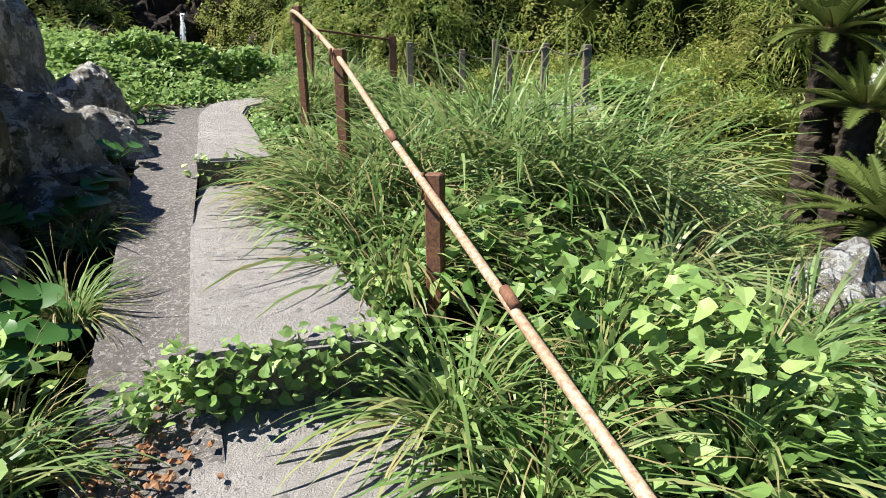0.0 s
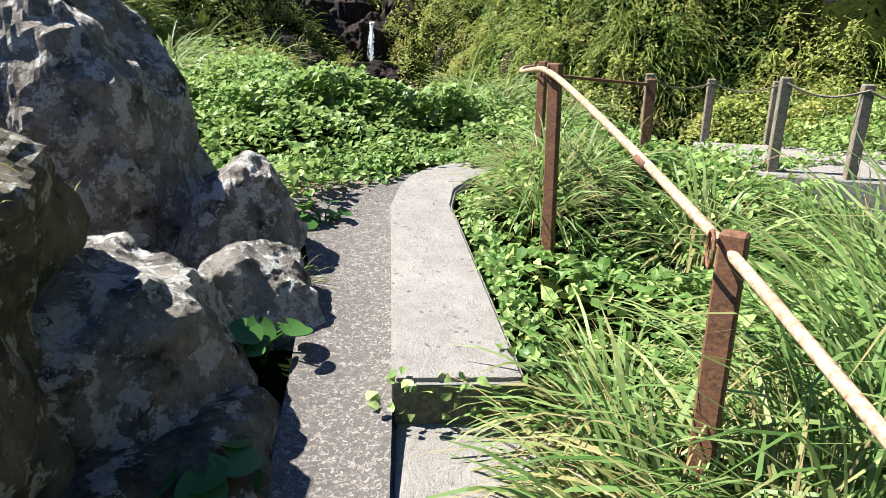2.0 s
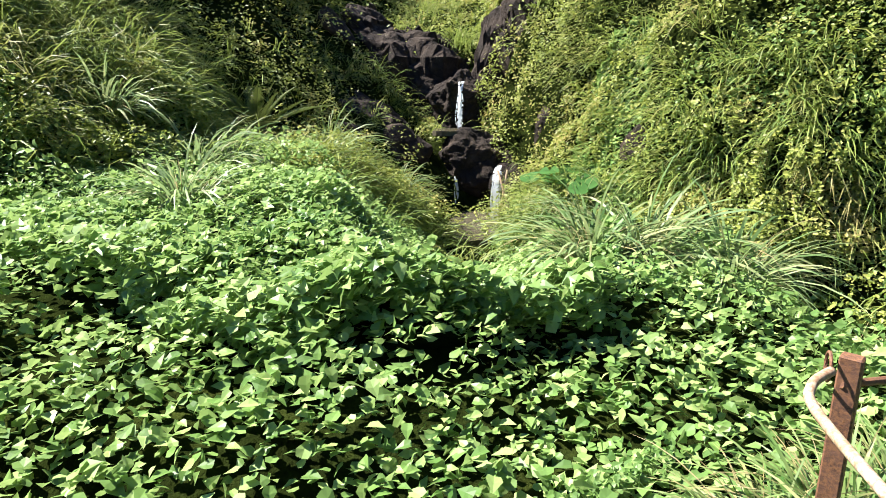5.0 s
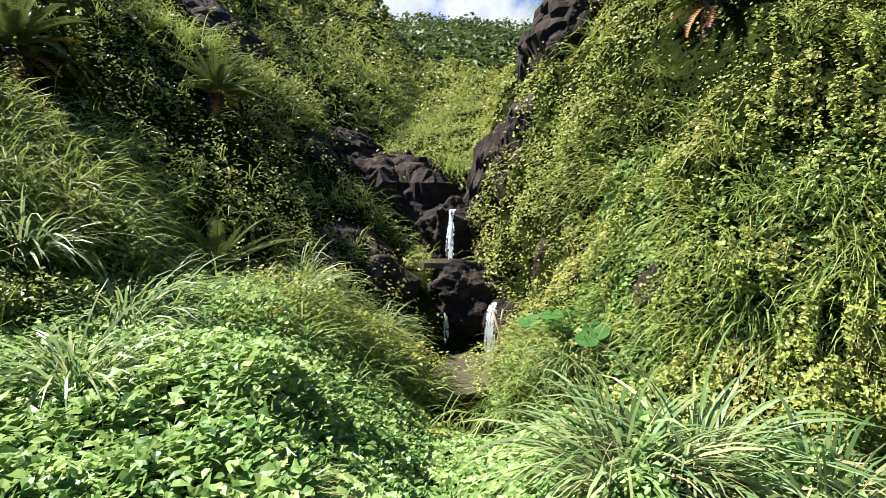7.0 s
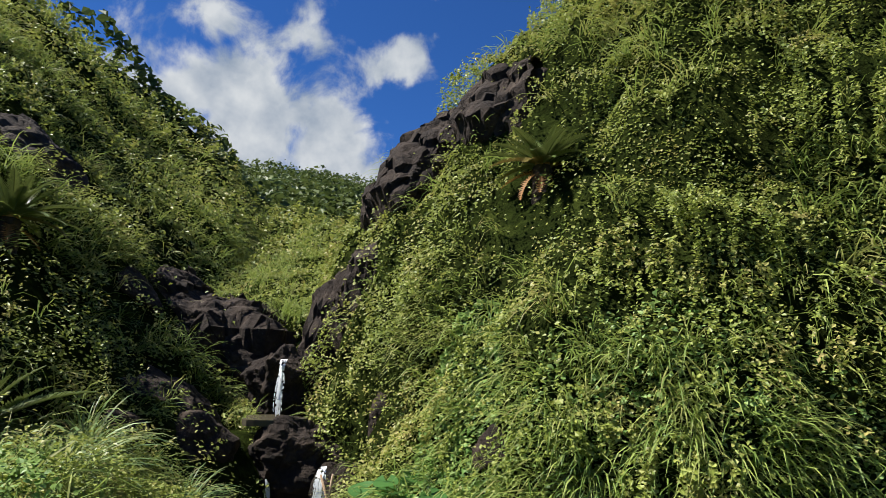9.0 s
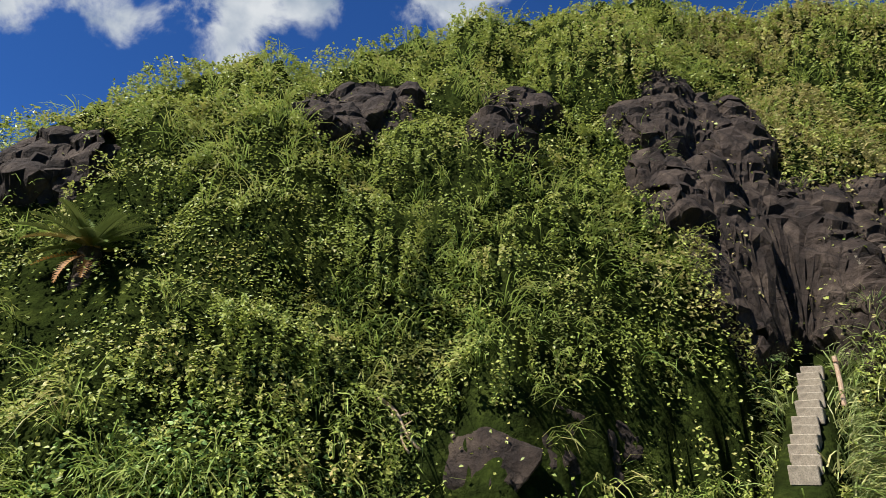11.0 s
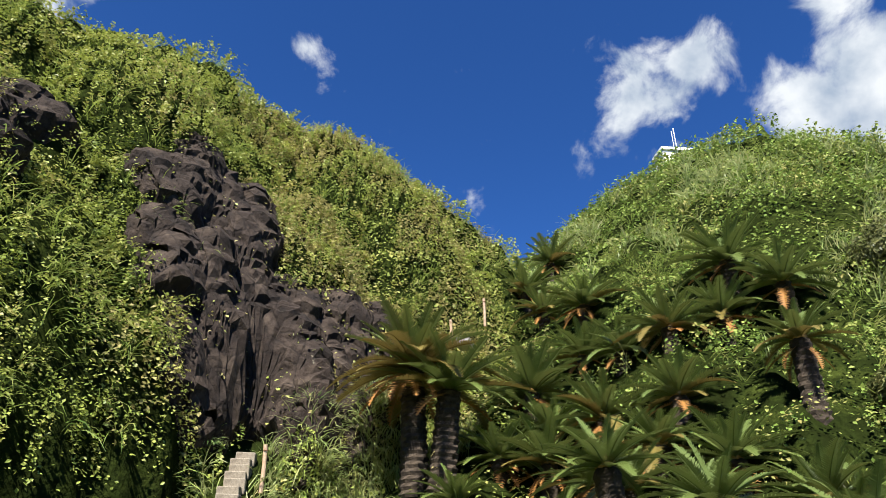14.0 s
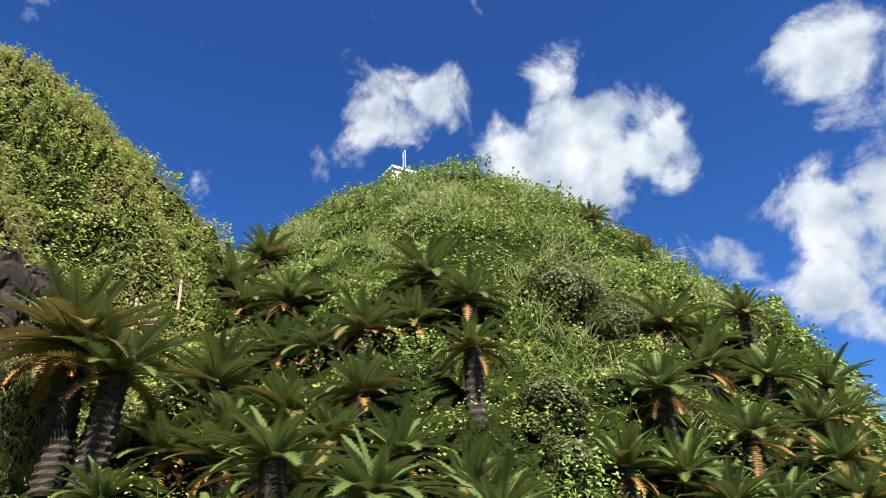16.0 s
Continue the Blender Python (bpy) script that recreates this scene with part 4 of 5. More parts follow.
# ---- handrail ----
def tube(pts, radius, sides=10):
    """A round bar along the points."""
    bm = bmesh.new()
    rings = []
    for i, q in enumerate(pts):
        a, b = Vector(pts[max(i - 1, 0)]), Vector(pts[min(i + 1, len(pts) - 1)])
        z = (b - a).normalized()
        x = z.cross(Vector((0.31, 0.2, 0.93))).normalized()
        y = z.cross(x)
        rings.append([bm.verts.new(Vector(q) + radius * (x * math.cos(2 * math.pi * s / sides) + y * math.sin(2 * math.pi * s / sides))) for s in range(sides)])
    for r0, r1 in zip(rings, rings[1:]):
        for s in range(sides):
            bm.faces.new((r0[s], r0[(s + 1) % sides], r1[(s + 1) % sides], r1[s]))
    bm.faces.new(rings[0][::-1]), bm.faces.new(rings[-1])
    bmesh.ops.recalc_face_normals(bm, faces=bm.faces)
    return bm


def box(w, d, h, bevel=0.006):
    bm = bmesh.new()
    bmesh.ops.create_cube(bm, size=1.0)
    for v in bm.verts:
        v.co = (v.co.x * w, v.co.y * d, (v.co.z + 0.5) * h)
    if bevel:
        bevel_all(bm, bevel)
    return bm


def smooth_line(pts, n=8):
    """A rounded run through the points."""
    pts = [Vector(q) for q in pts]
    out = []
    for i in range(len(pts) - 1):
        p0, p1, p2, p3 = pts[max(i - 1, 0)], pts[i], pts[i + 1], pts[min(i + 2, len(pts) - 1)]
        for k in range(n):
            u = k / n
            out.append(0.5 * ((2 * p1) + (p2 - p0) * u + (2 * p0 - 5 * p1 + 4 * p2 - p3) * u * u + (3 * p1 - p0 - 3 * p2 + p3) * u ** 3))
    return out + [pts[-1]]


rail = new("handrail")
tagged(rail, "tan painted pipe handrail on rusty brown steel posts", "handrail")
POSTS = [(1.02, -0.55, 0.24, -0.35), (-0.02, 2.40, 0.95, -0.25), (-0.62, 3.97, 1.42, 0.2), (-1.27, 5.92, 1.79, 0.45), (-1.56, 7.68, 1.76, 0.55)]
for x, y, top, low in POSTS:
    ob = part("post", box(0.07, 0.055, top - low), M_RUST, rail)
    ob.location = (x, y, low)
    ob.rotation_euler = (radians(random.uniform(-1.5, 1.5)), radians(random.uniform(-1.5, 1.5)), radians(-20))
    part("tie", tube([(x - 0.06, y + 0.05 * math.cos(a), top - 0.05 + 0.05 * math.sin(a)) for a in np.linspace(0, 6.28, 14)], 0.006, 6), M_RUST, rail, "rusty wire tie")
part("rail", tube(smooth_line([(1.9, -3.0, -0.32), (0.96, -0.55, 0.18), (-0.085, 2.38, 0.93), (-0.30, 2.97, 1.11), (-0.66, 4.04, 1.385), (-1.08, 5.18, 1.635), (-1.33, 5.90, 1.745), (-1.50, 6.57, 1.73), (-1.68, 7.33, 1.69), (-1.69, 7.50, 1.71), (-1.62, 7.62, 1.72)]), 0.0165, 12), M_RAIL, rail, "long tan pipe, paint flaking", smooth=True)

for p0, p1 in (((0.20, 1.58, 0.735), (0.175, 1.66, 0.755)), ((-0.205, 2.71, 1.032), (-0.24, 2.80, 1.06)), ((-0.83, 4.5, 1.487), (-0.86, 4.58, 1.504))):
    part("wrap", tube([p0, p1], 0.0185, 10), M_RUST, rail, "brown tape wrapped round the pipe", smooth=True)

guard = new("guard_rail")
tagged(guard, "thin dark steel rail and post along the path to the bridge", "handrail")
ob = part("post", box(0.09, 0.09, 0.95), M_RUST, guard)
ob.location = (-0.65, 8.46, 0.65)
part("rail", tube([(-1.58, 7.66, 1.66), (-1.1, 8.07, 1.60), (-0.65, 8.46, 1.55)], 0.014, 8), M_RUST, guard)


# ---- footbridge ----
bridge = new("footbridge")
tagged(bridge, "concrete slab footbridge with square posts and slack rope chains", "bridge")
deck = [(0.55, 9.75, 0.56), (2.45, 9.55, 0.55), (2.75, 11.9, 0.56), (0.2, 12.1, 0.57)]
bm = prism(deck, 0.24)
bevel_all(bm, 0.02)
part("deck", bm, M_CONCRETE, bridge, "pale weathered concrete deck")
bm = prism([(1.75, 9.6, 0.26), (2.5, 9.62, 0.26), (2.7, 11.8, 0.26), (1.9, 11.9, 0.26)], -1.3)
part("abutment", bm, M_CONCRETE, bridge)
TOPS = []
for x, y, top, low in [(0.80, 9.93, 1.58, 0.30), (1.52, 9.72, 1.53, 0.30), (2.12, 9.62, 1.51, 0.30), (0.36, 12.2, 1.45, 0.35), (1.28, 12.5, 1.42, 0.35), (-0.55, 10.94, 1.56, 0.30)]:
    ob = part("post", box(0.11, 0.11, top - low, 0.012), M_POST, bridge)
    ob.location = (x, y, low)
    TOPS.append((x, y, top))
for i, k in ((0, 1), (1, 2), (3, 4), (5, 3)):
    p0, p1 = Vector(TOPS[i]), Vector(TOPS[k])
    pts = [p0.lerp(p1, u) + Vector((0, -0.06, -0.06 - 0.10 * math.sin(math.pi * u))) for u in np.linspace(0, 1, 12)]
    part("chain", tube(pts, 0.013, 6), M_POST, bridge, "slack knotted rope chain")


# ---- stairs up the far bank ----
stairs = new("stone_stairs")
tagged(stairs, "narrow flight of pale concrete steps climbing the overgrown bank", "stairs")
STEP0, STEP1 = Vector((7.6, 13.62, 2.95)), Vector((11.5, 15.35, 5.15))
run = STEP1 - STEP0
for k in range(13):
    q = STEP0 + run * (k / 13)
    ob = part("step", box(0.40, 0.42, 0.30, 0.015), M_POST, stairs)
    ob.matrix_world = pose(q.x + random.uniform(-0.04, 0.04), q.y + random.uniform(-0.05, 0.05), q.z - 0.16, random.uniform(-2, 2), 0, math.degrees(math.atan2(run.y, run.x)) + random.uniform(-5, 5))
for x, y, z, h in [(10.35, 14.25, 4.2, 0.95), (17.96, 11.02, 10.0, 1.0), (16.78, 11.89, 8.95, 0.95)]:
    st = new("wooden_stake")
    st.location = (x, y, z)
    ob = part("pole", tube([(0, 0, 0), (0.01, 0, h * 0.5), (0, 0.02, h)], 0.045, 8), M_RAIL, st)
    part("band", tube([(0.05 * math.cos(a), 0.05 * math.sin(a), h - 0.12) for a in np.linspace(0, 6.28, 12)], 0.01, 6), M_RUST, st, "wire band")
    tagged(st, "weathered wooden stake beside the hillside steps", "post", "hillside stakes")
part("landing", box(0.9, 0.5, 0.2, 0.02), M_CONCRETE, stairs).location = (17.4, 11.6, 9.15)

# ---- building on the far hilltop ----
M_WHITE = solid_material("white_render", [(0.3, (0.66, 0.64, 0.60)), (0.7, (0.82, 0.81, 0.78))], 1.5, 0.8, 0.2)
M_STEEL = solid_material("galvanised_steel", [(0.3, (0.45, 0.46, 0.48)), (0.7, (0.62, 0.63, 0.65))], 3.0, 0.45, 0.1, metal=0.7)
hut = new("hilltop_building")
hut.matrix_world = pose(CX + 51 * math.sin(radians(99.0)), CY + 51 * math.cos(radians(99.0)), float(terrain(np.array([CX + 51 * math.sin(radians(99.0))]), np.array([CY + 51 * math.cos(radians(99.0))]))[0]) - 0.3, 0, 0, 20)
tagged(hut, "small white flat-roofed building on the far hilltop", "building")
part("wall", box(1.7, 2.6, 4.5, 0.02), M_WHITE, hut)
ob = part("roof", box(2.0, 2.9, 0.3, 0.03), M_WHITE, hut, "white overhanging flat roof")
ob.location = (0, 0, 4.5)
mast = new("mast")
mast.matrix_world = hut.matrix_world @ pose(0, -0.4, 4.8)
tagged(mast, "thin steel lattice antenna mast on the flat roof", "antenna")
for x in (-0.22, 0.22):
    part("pole", tube([(x, 0, 0), (x * 0.9, 0, 2.6)], 0.035, 6), M_STEEL, mast)
for z in np.arange(0.3, 2.5, 0.35):
    part("rung", tube([(-0.21, 0, z), (0.21, 0, z + 0.15)], 0.02, 6), M_STEEL, mast)


# ---- cycads ----
M_FROND = leaf_material("cycad_leaflet", (0.012, 0.030, 0.007), (0.045, 0.078, 0.016), (0.20, 0.23, 0.065), patch=0.5, gloss=0.30, glow=0.14, sheen=0.35)
M_DEADFROND = leaf_material("dead_cycad_leaflet", (0.10, 0.042, 0.012), (0.23, 0.10, 0.026), (0.36, 0.19, 0.055), patch=0.8, gloss=0.6, glow=0.15)
M_TRUNK = solid_material("cycad_bark", [(0.3, (0.022, 0.016, 0.011)), (0.7, (0.075, 0.055, 0.038))], 6.0, 0.95, 1.0, spread=0.03)
M_CONE = solid_material("cycad_heart", [(0.3, (0.30, 0.16, 0.05)), (0.7, (0.50, 0.32, 0.12))], 14.0, 0.9, 0.8)


def frond_mesh(name, bend, seed, mat, pairs=30):
    """A feather leaf a metre long along +x, arching by bend degrees."""
    rng = np.random.default_rng(seed)
    n = pairs + 2
    u = np.linspace(0, 1, n)
    ang = np.radians(bend) * u
    sx = np.concatenate([[0], np.cumsum(np.cos(-ang[:-1]) * np.diff(u))])
    sz = np.concatenate([[0], np.cumsum(np.sin(-ang[:-1]) * np.diff(u))])
    w = 0.012 * (1 - 0.8 * u)
    verts = [*zip(sx, -w, sz), *zip(sx, w, sz), *zip(sx, 0 * w, sz - w * 1.4)]
    faces = [(a + i, a + i + 1, b + i + 1, b + i) for a, b in ((0, n), (n, 2 * n), (2 * n, 0)) for i in range(n - 1)]
    for i in range(3, n - 1):
        t, a = u[i], ang[i]
        ln = 0.165 * math.sin(math.pi * min(1, 0.16 + 0.80 * t)) ** 0.7 * rng.uniform(0.82, 1.12)
        for s in (-1, 1):
            fwd = 0.5 + 0.6 * t + rng.uniform(-0.08, 0.08)
            dirv = np.array((fwd * math.cos(a) + 0.25 * math.sin(a), s * 1.0, 0.45 - fwd * math.sin(a)))
            dirv = dirv / np.linalg.norm(dirv)
            root = np.array((sx[i], s * w[i], sz[i]))
            step = np.array((math.cos(a), 0, -math.sin(a))) * 0.013
            mid = root + dirv * ln * 0.5
            k0 = len(verts)
            verts += [tuple(mid + step), tuple(mid - step), tuple(root + dirv * ln - np.array((0, 0, 0.02)))]
            base = 0 if s < 0 else n
            faces.append((base + i, base + i + 1, k0, k0 + 1))
            faces.append((k0 + 1, k0, k0 + 2, k0 + 2))
    me = bpy.data.meshes.new(name)
    me.from_pydata(verts, [], [f if len(set(f)) == 4 else f[:3] for f in faces])
    me.materials.append(mat)
    return me


FRONDS = [frond_mesh("frond", b, s, M_FROND) for b, s in ((20, 1), (32, 2), (50, 3), (40, 4))]
M_YELLOW = leaf_material("yellowing_cycad_leaflet", (0.06, 0.065, 0.015), (0.12, 0.105, 0.026), (0.22, 0.15, 0.045), patch=0.8, gloss=0.45, glow=0.18)
AGEING = [frond_mesh("frond", b, s, M_YELLOW) for b, s in ((40, 7), (58, 8))]
DEAD = [frond_mesh("frond", b, s, M_DEADFROND, 16) for b, s in ((35, 5), (60, 6))]


def trunk_mesh(h, r):
    bm = bmesh.new()
    rings, sides = max(5, int(h / 0.075)), 14
    rows_ = []
    for i in range(rings + 1):
        u = i / rings
        rr = r * (1.12 - 0.2 * u) * (1.0 + 0.12 * (i % 2))
        if i == rings:
            rr *= 0.55
        rows_.append([bm.verts.new((rr * (1 + 0.10 * ((s + i // 2) % 2)) * math.cos(2 * math.pi * s / sides), rr * (1 + 0.10 * ((s + i // 2) % 2)) * math.sin(2 * math.pi * s / sides), u * h)) for s in range(sides)])
    for a, b in zip(rows_, rows_[1:]):
        for s in range(sides):
            bm.faces.new((a[s], a[(s + 1) % sides], b[(s + 1) % sides], b[s]))
    bm.faces.new(rows_[-1])
    bm.faces.new(rows_[0][::-1])
    return bm


CYCAD = "dark green cycad with stiff feathery fronds on a shaggy trunk"


def cycad(x, y, z, h, reach, seed, count=28, dead=6, label=CYCAD, lean=0.0, group="hillside cycads"):
    rng = random.Random(seed)
    old = 0.95 if count > 34 else 0.0 if dead == 0 else rng.choice((0.15, 0.5, 0.85))
    ob = new("cycad")
    ob.matrix_world = pose(x, y, z - 0.15, lean * 0.5, lean, rng.uniform(0, 360))
    part("trunk", trunk_mesh(h + 0.15, 0.13 + 0.045 * reach + 0.05 * (h > 2.3 and reach > 1.4)), M_TRUNK, ob)
    bm = bmesh.new()
    bmesh.ops.create_uvsphere(bm, u_segments=12, v_segments=7, radius=1.0)
    for v in bm.verts:
        v.co = (v.co.x * 0.15, v.co.y * 0.15, h + 0.15 + v.co.z * 0.12 + 0.02 * noise.noise(v.co * 5))
    part("heart", bm, M_CONE, ob, "tan woolly heart")
    for k in range(count + dead):
        gone = k >= count
        q = k / count
        up = rng.uniform(-34, 0) if gone else 70 - 66 * q ** 0.9 + rng.uniform(-9, 9)
        leaf_ob = new("dead_frond" if gone else "frond", DEAD[k % 2] if gone else AGEING[k % 2] if q > (0.45 if old > 0.9 else 0.72) and rng.random() < old else FRONDS[min(2, int(q * 3)) if rng.random() < 0.75 else 3])
        leaf_ob.parent = ob
        s = reach * rng.uniform(0.9, 1.2) * (0.75 if gone else 0.8 + 0.25 * min(1, q * 2))
        leaf_ob.matrix_basis = pose(0, 0, h + 0.12 - (0.12 if gone else 0.02), 0, -up, k * 137.5 + rng.uniform(-14, 14)) @ Matrix.Diagonal((s, s * 1.1, s, 1))
    return tagged(ob, label, "cycad", group)


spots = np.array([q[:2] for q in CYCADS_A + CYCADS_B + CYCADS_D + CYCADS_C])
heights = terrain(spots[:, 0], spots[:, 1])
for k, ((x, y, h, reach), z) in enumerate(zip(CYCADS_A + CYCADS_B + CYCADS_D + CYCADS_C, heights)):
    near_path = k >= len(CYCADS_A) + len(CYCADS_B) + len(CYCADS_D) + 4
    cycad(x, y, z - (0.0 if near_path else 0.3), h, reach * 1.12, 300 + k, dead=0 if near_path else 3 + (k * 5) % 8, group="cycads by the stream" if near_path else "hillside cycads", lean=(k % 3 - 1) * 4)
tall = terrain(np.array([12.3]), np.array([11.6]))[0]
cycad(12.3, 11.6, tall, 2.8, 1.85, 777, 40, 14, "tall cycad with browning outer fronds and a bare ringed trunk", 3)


M_MOSS = leaf_material("moss_blade", (0.09, 0.10, 0.02), (0.20, 0.20, 0.05), (0.34, 0.32, 0.10), patch=3.0, gloss=0.6)

# ---- shrubs on the far slope ----
M_SHRUB = leaf_material("olive_shrub_leaf", (0.030, 0.042, 0.014), (0.085, 0.100, 0.030), (0.18, 0.18, 0.065), patch=1.5, gloss=0.45)


def shrub(x, y, z, rad, seed, label):
    global RNG
    keep, RNG = RNG, np.random.default_rng(seed)
    n = 8500
    d = unit(RNG.normal(0, 1, (n, 3)) * (1, 1, 0.8))
    lumps_ = unit(RNG.normal(0, 1, (14, 3)))
    reach = 0.62 + 0.42 * np.max(np.clip(d @ lumps_.T, 0, 1) ** 6, axis=1)
    pts = d * (rad * reach * RNG.random(n) ** 0.25)[:, None] * (1, 1, 0.95) + (0, 0, rad * 0.75)
    ob = new("shrub")
    ob.location = (x, y, z)
    crown = leaves("crown", pts, d + (0, 0, 0.5), RNG.uniform(0.07, 0.13, n) * rad ** 0.5, LEAF2, M_SHRUB, 0.5)
    crown.parent = ob
    RNG = keep
    for k in range(5):
        a = k * 1.26 + seed
        part("stem", tube([(0, 0, -0.2), (0.2 * rad * math.cos(a), 0.2 * rad * math.sin(a), rad * 0.5), (0.45 * rad * math.cos(a), 0.45 * rad * math.sin(a), rad * 1.1)], 0.03, 6), M_TRUNK, ob)
    return tagged(ob, label, "shrub", "hillside shrubs")


OLIVE = "rounded olive-brown shrub on the grassy slope"
for k, (x, y, rad) in enumerate([(16.2, -0.9, 1.35), (10.6, 2.2, 0.75), (15.0, -1.9, 0.9), (9.2, 2.6, 0.6), (34.0, -14.5, 1.6)]):
    shrub(x, y, float(terrain(np.array([x]), np.array([y]))[0]) - 0.1, rad, 900 + k, OLIVE)


# ---- grass tussocks ----
def tussock_mesh(name, seed, count, length, mat, width=0.017, spread=0.55):
    global RNG
    keep, RNG = RNG, np.random.default_rng(seed)
    ang = RNG.uniform(0, 2 * math.pi, count)
    out = np.sqrt(RNG.random(count))
    root = np.stack([np.cos(ang) * 0.13 * out, np.sin(ang) * 0.13 * out, np.zeros(count)], 1)
    lean = np.stack([np.cos(ang) * spread * out, np.sin(ang) * spread * out, np.ones(count)], 1) + RNG.normal(0, 0.14, (count, 3))
    me = blades_mesh(name, root, lean, RNG.uniform(0.55, 1.1, count) * length, RNG.uniform(0.7, 1.3, count) * width, RNG.uniform(1.1, 3.0, count), mat, 6)
    RNG = keep
    return me


M_SEDGE = leaf_material("silver_sedge_blade", (0.045, 0.110, 0.030), (0.125, 0.215, 0.065), (0.32, 0.41, 0.18), dry=(0.40, 0.34, 0.16), patch=1.2, gloss=0.42, sheen=0.3)
M_STRAW = leaf_material("dry_grass_blade", (0.20, 0.17, 0.07), (0.34, 0.27, 0.12), (0.46, 0.38, 0.20), patch=1.0, gloss=0.5)
TUFTS = [tussock_mesh("grass_blades", 60 + k, 175, 0.85, M_GRASS, 0.026, spread=0.8) for k in range(3)] + [tussock_mesh("grass_blades", 70 + k, 200, 1.12, M_SEDGE, 0.034, spread=0.95) for k in range(2)]
TUFTS.append(tussock_mesh("grass_blades", 75, 190, 1.6, M_GRASS, 0.027, spread=0.42))
STRAWS = [tussock_mesh("dry_blades", 80 + k, 48, 0.95, M_STRAW, 0.010, 0.75) for k in range(2)]
# x, y, scale, kind
TUSSOCKS_NEAR = [(-0.25, 2.75, 1.0, 0), (-0.55, 3.35, 1.0, 1), (-0.75, 3.95, 0.9, 2), (-0.35, 3.75, 1.05, 0), (0.05, 1.75, 0.75, 1), (0.28, 1.45, 0.7, 2), (0.55, 2.0, 0.8, 0), (1.35, 2.4, 0.85, 2), (0.0, 3.2, 1.0, 1), (0.25, 4.6, 1.1, 3),
                 (1.5, 5.2, 1.2, 3), (2.2, 5.8, 1.2, 0), (-0.3, 6.7, 1.2, 1), (0.9, 7.2, 1.2, 3), (2.0, 7.6, 1.2, 2), (3.0, 9.2, 1.2, 0), (-1.40, 6.45, 0.8, 0), (-1.38, 6.95, 0.9, 1), (-1.2, 7.35, 0.95, 0), (-0.9, 7.9, 0.9, 2), (-1.15, 8.35, 0.7, 1)]
TUSSOCKS_BANK = [(0.1, 4.2, 0.95, 5), (0.5, 4.3, 1.05, 5), (0.9, 4.5, 1.1, 5), (0.35, 4.85, 1.1, 5), (1.3, 4.8, 1.1, 5), (0.8, 5.3, 1.15, 5), (-0.2, 3.95, 0.75, 5), (1.7, 5.4, 1.1, 5), (0.45, 5.5, 1.5, 1), (0.9, 4.9, 1.4, 1), (-0.42, 3.72, 1.15, 0), (-0.72, 3.72, 0.95, 1), (-0.85, 4.35, 0.8, 2), (0.85, 2.9, 0.8, 1), (1.3, 3.5, 0.9, 3), (0.6, 3.9, 0.9, 0), (1.1, 4.4, 1.0, 2), (1.9, 4.5, 0.9, 1), (0.8, 5.6, 1.1, 0), (1.7, 6.4, 1.1, 1), (2.7, 6.8, 1.1, 3), (1.9, 3.0, 0.8, 3), (2.5, 5.0, 1.0, 0), (0.95, 1.7, 0.7, 1), (-0.2, 4.1, 1.0, 2), (3.2, 6.2, 1.0, 2), (1.2, 8.2, 1.1, 0), (2.2, 8.8, 1.1, 1)]
TUSSOCKS_FAR = [(-1.62, 7.15, 0.6, 2), (-1.70, 7.75, 0.7, 0), (-1.45, 7.9, 0.8, 1), (-1.25, 7.2, 0.7, 2), (-3.08, 11.4, 1.15, 3), (-2.6, 11.7, 1.2, 4), (-1.8, 11.5, 1.1, 4), (-2.2, 12.3, 1.1, 3), (-9.3, 13.2, 1.2, 3), (-9.1, 16.0, 1.2, 4), (-8.4, 14.8, 1.1, 3), (-4.8, 9.8, 0.6, 0), (-1.0, 15.0, 1.1, 0), (-1.7, 14.4, 1.1, 1), (-0.3, 13.6, 1.0, 2),
                (-8.6, 12.0, 1.2, 4), (-7.3, 10.4, 1.0, 3), (-10.0, 11.8, 1.2, 4), (-8.0, 16.9, 1.0, 3), (-7.6, 15.9, 0.9, 4), (-4.4, 16.4, 0.9, 3)]
TUSSOCKS_STAIR = [(10.9, 14.35, 0.8, 0), (10.2, 13.9, 0.8, 1), (9.4, 13.6, 0.8, 2), (11.8, 14.7, 0.9, 0), (10.6, 15.9, 0.7, 1), (9.6, 15.3, 0.7, 2), (8.6, 14.9, 0.7, 0), (12.6, 14.4, 0.9, 1), (11.4, 13.4, 1.0, 2), (12.3, 13.2, 1.0, 0), (10.6, 12.8, 1.0, 1)]
TUSSOCKS_LEFT = [(-1.18, 1.45, 0.5, 0), (-1.22, 1.15, 0.5, 3), (-1.85, 3.1, 0.45, 1), (-1.98, 3.45, 0.4, 0), (-2.5, 5.0, 0.3, 2), (-2.75, 5.2, 0.35, 0), (-1.5, 2.3, 0.5, 2)]
TUSSOCKS = TUSSOCKS_NEAR + TUSSOCKS_BANK + TUSSOCKS_FAR + TUSSOCKS_STAIR + TUSSOCKS_LEFT
zs = terrain(np.array([q[0] for q in TUSSOCKS]), np.array([q[1] for q in TUSSOCKS]))
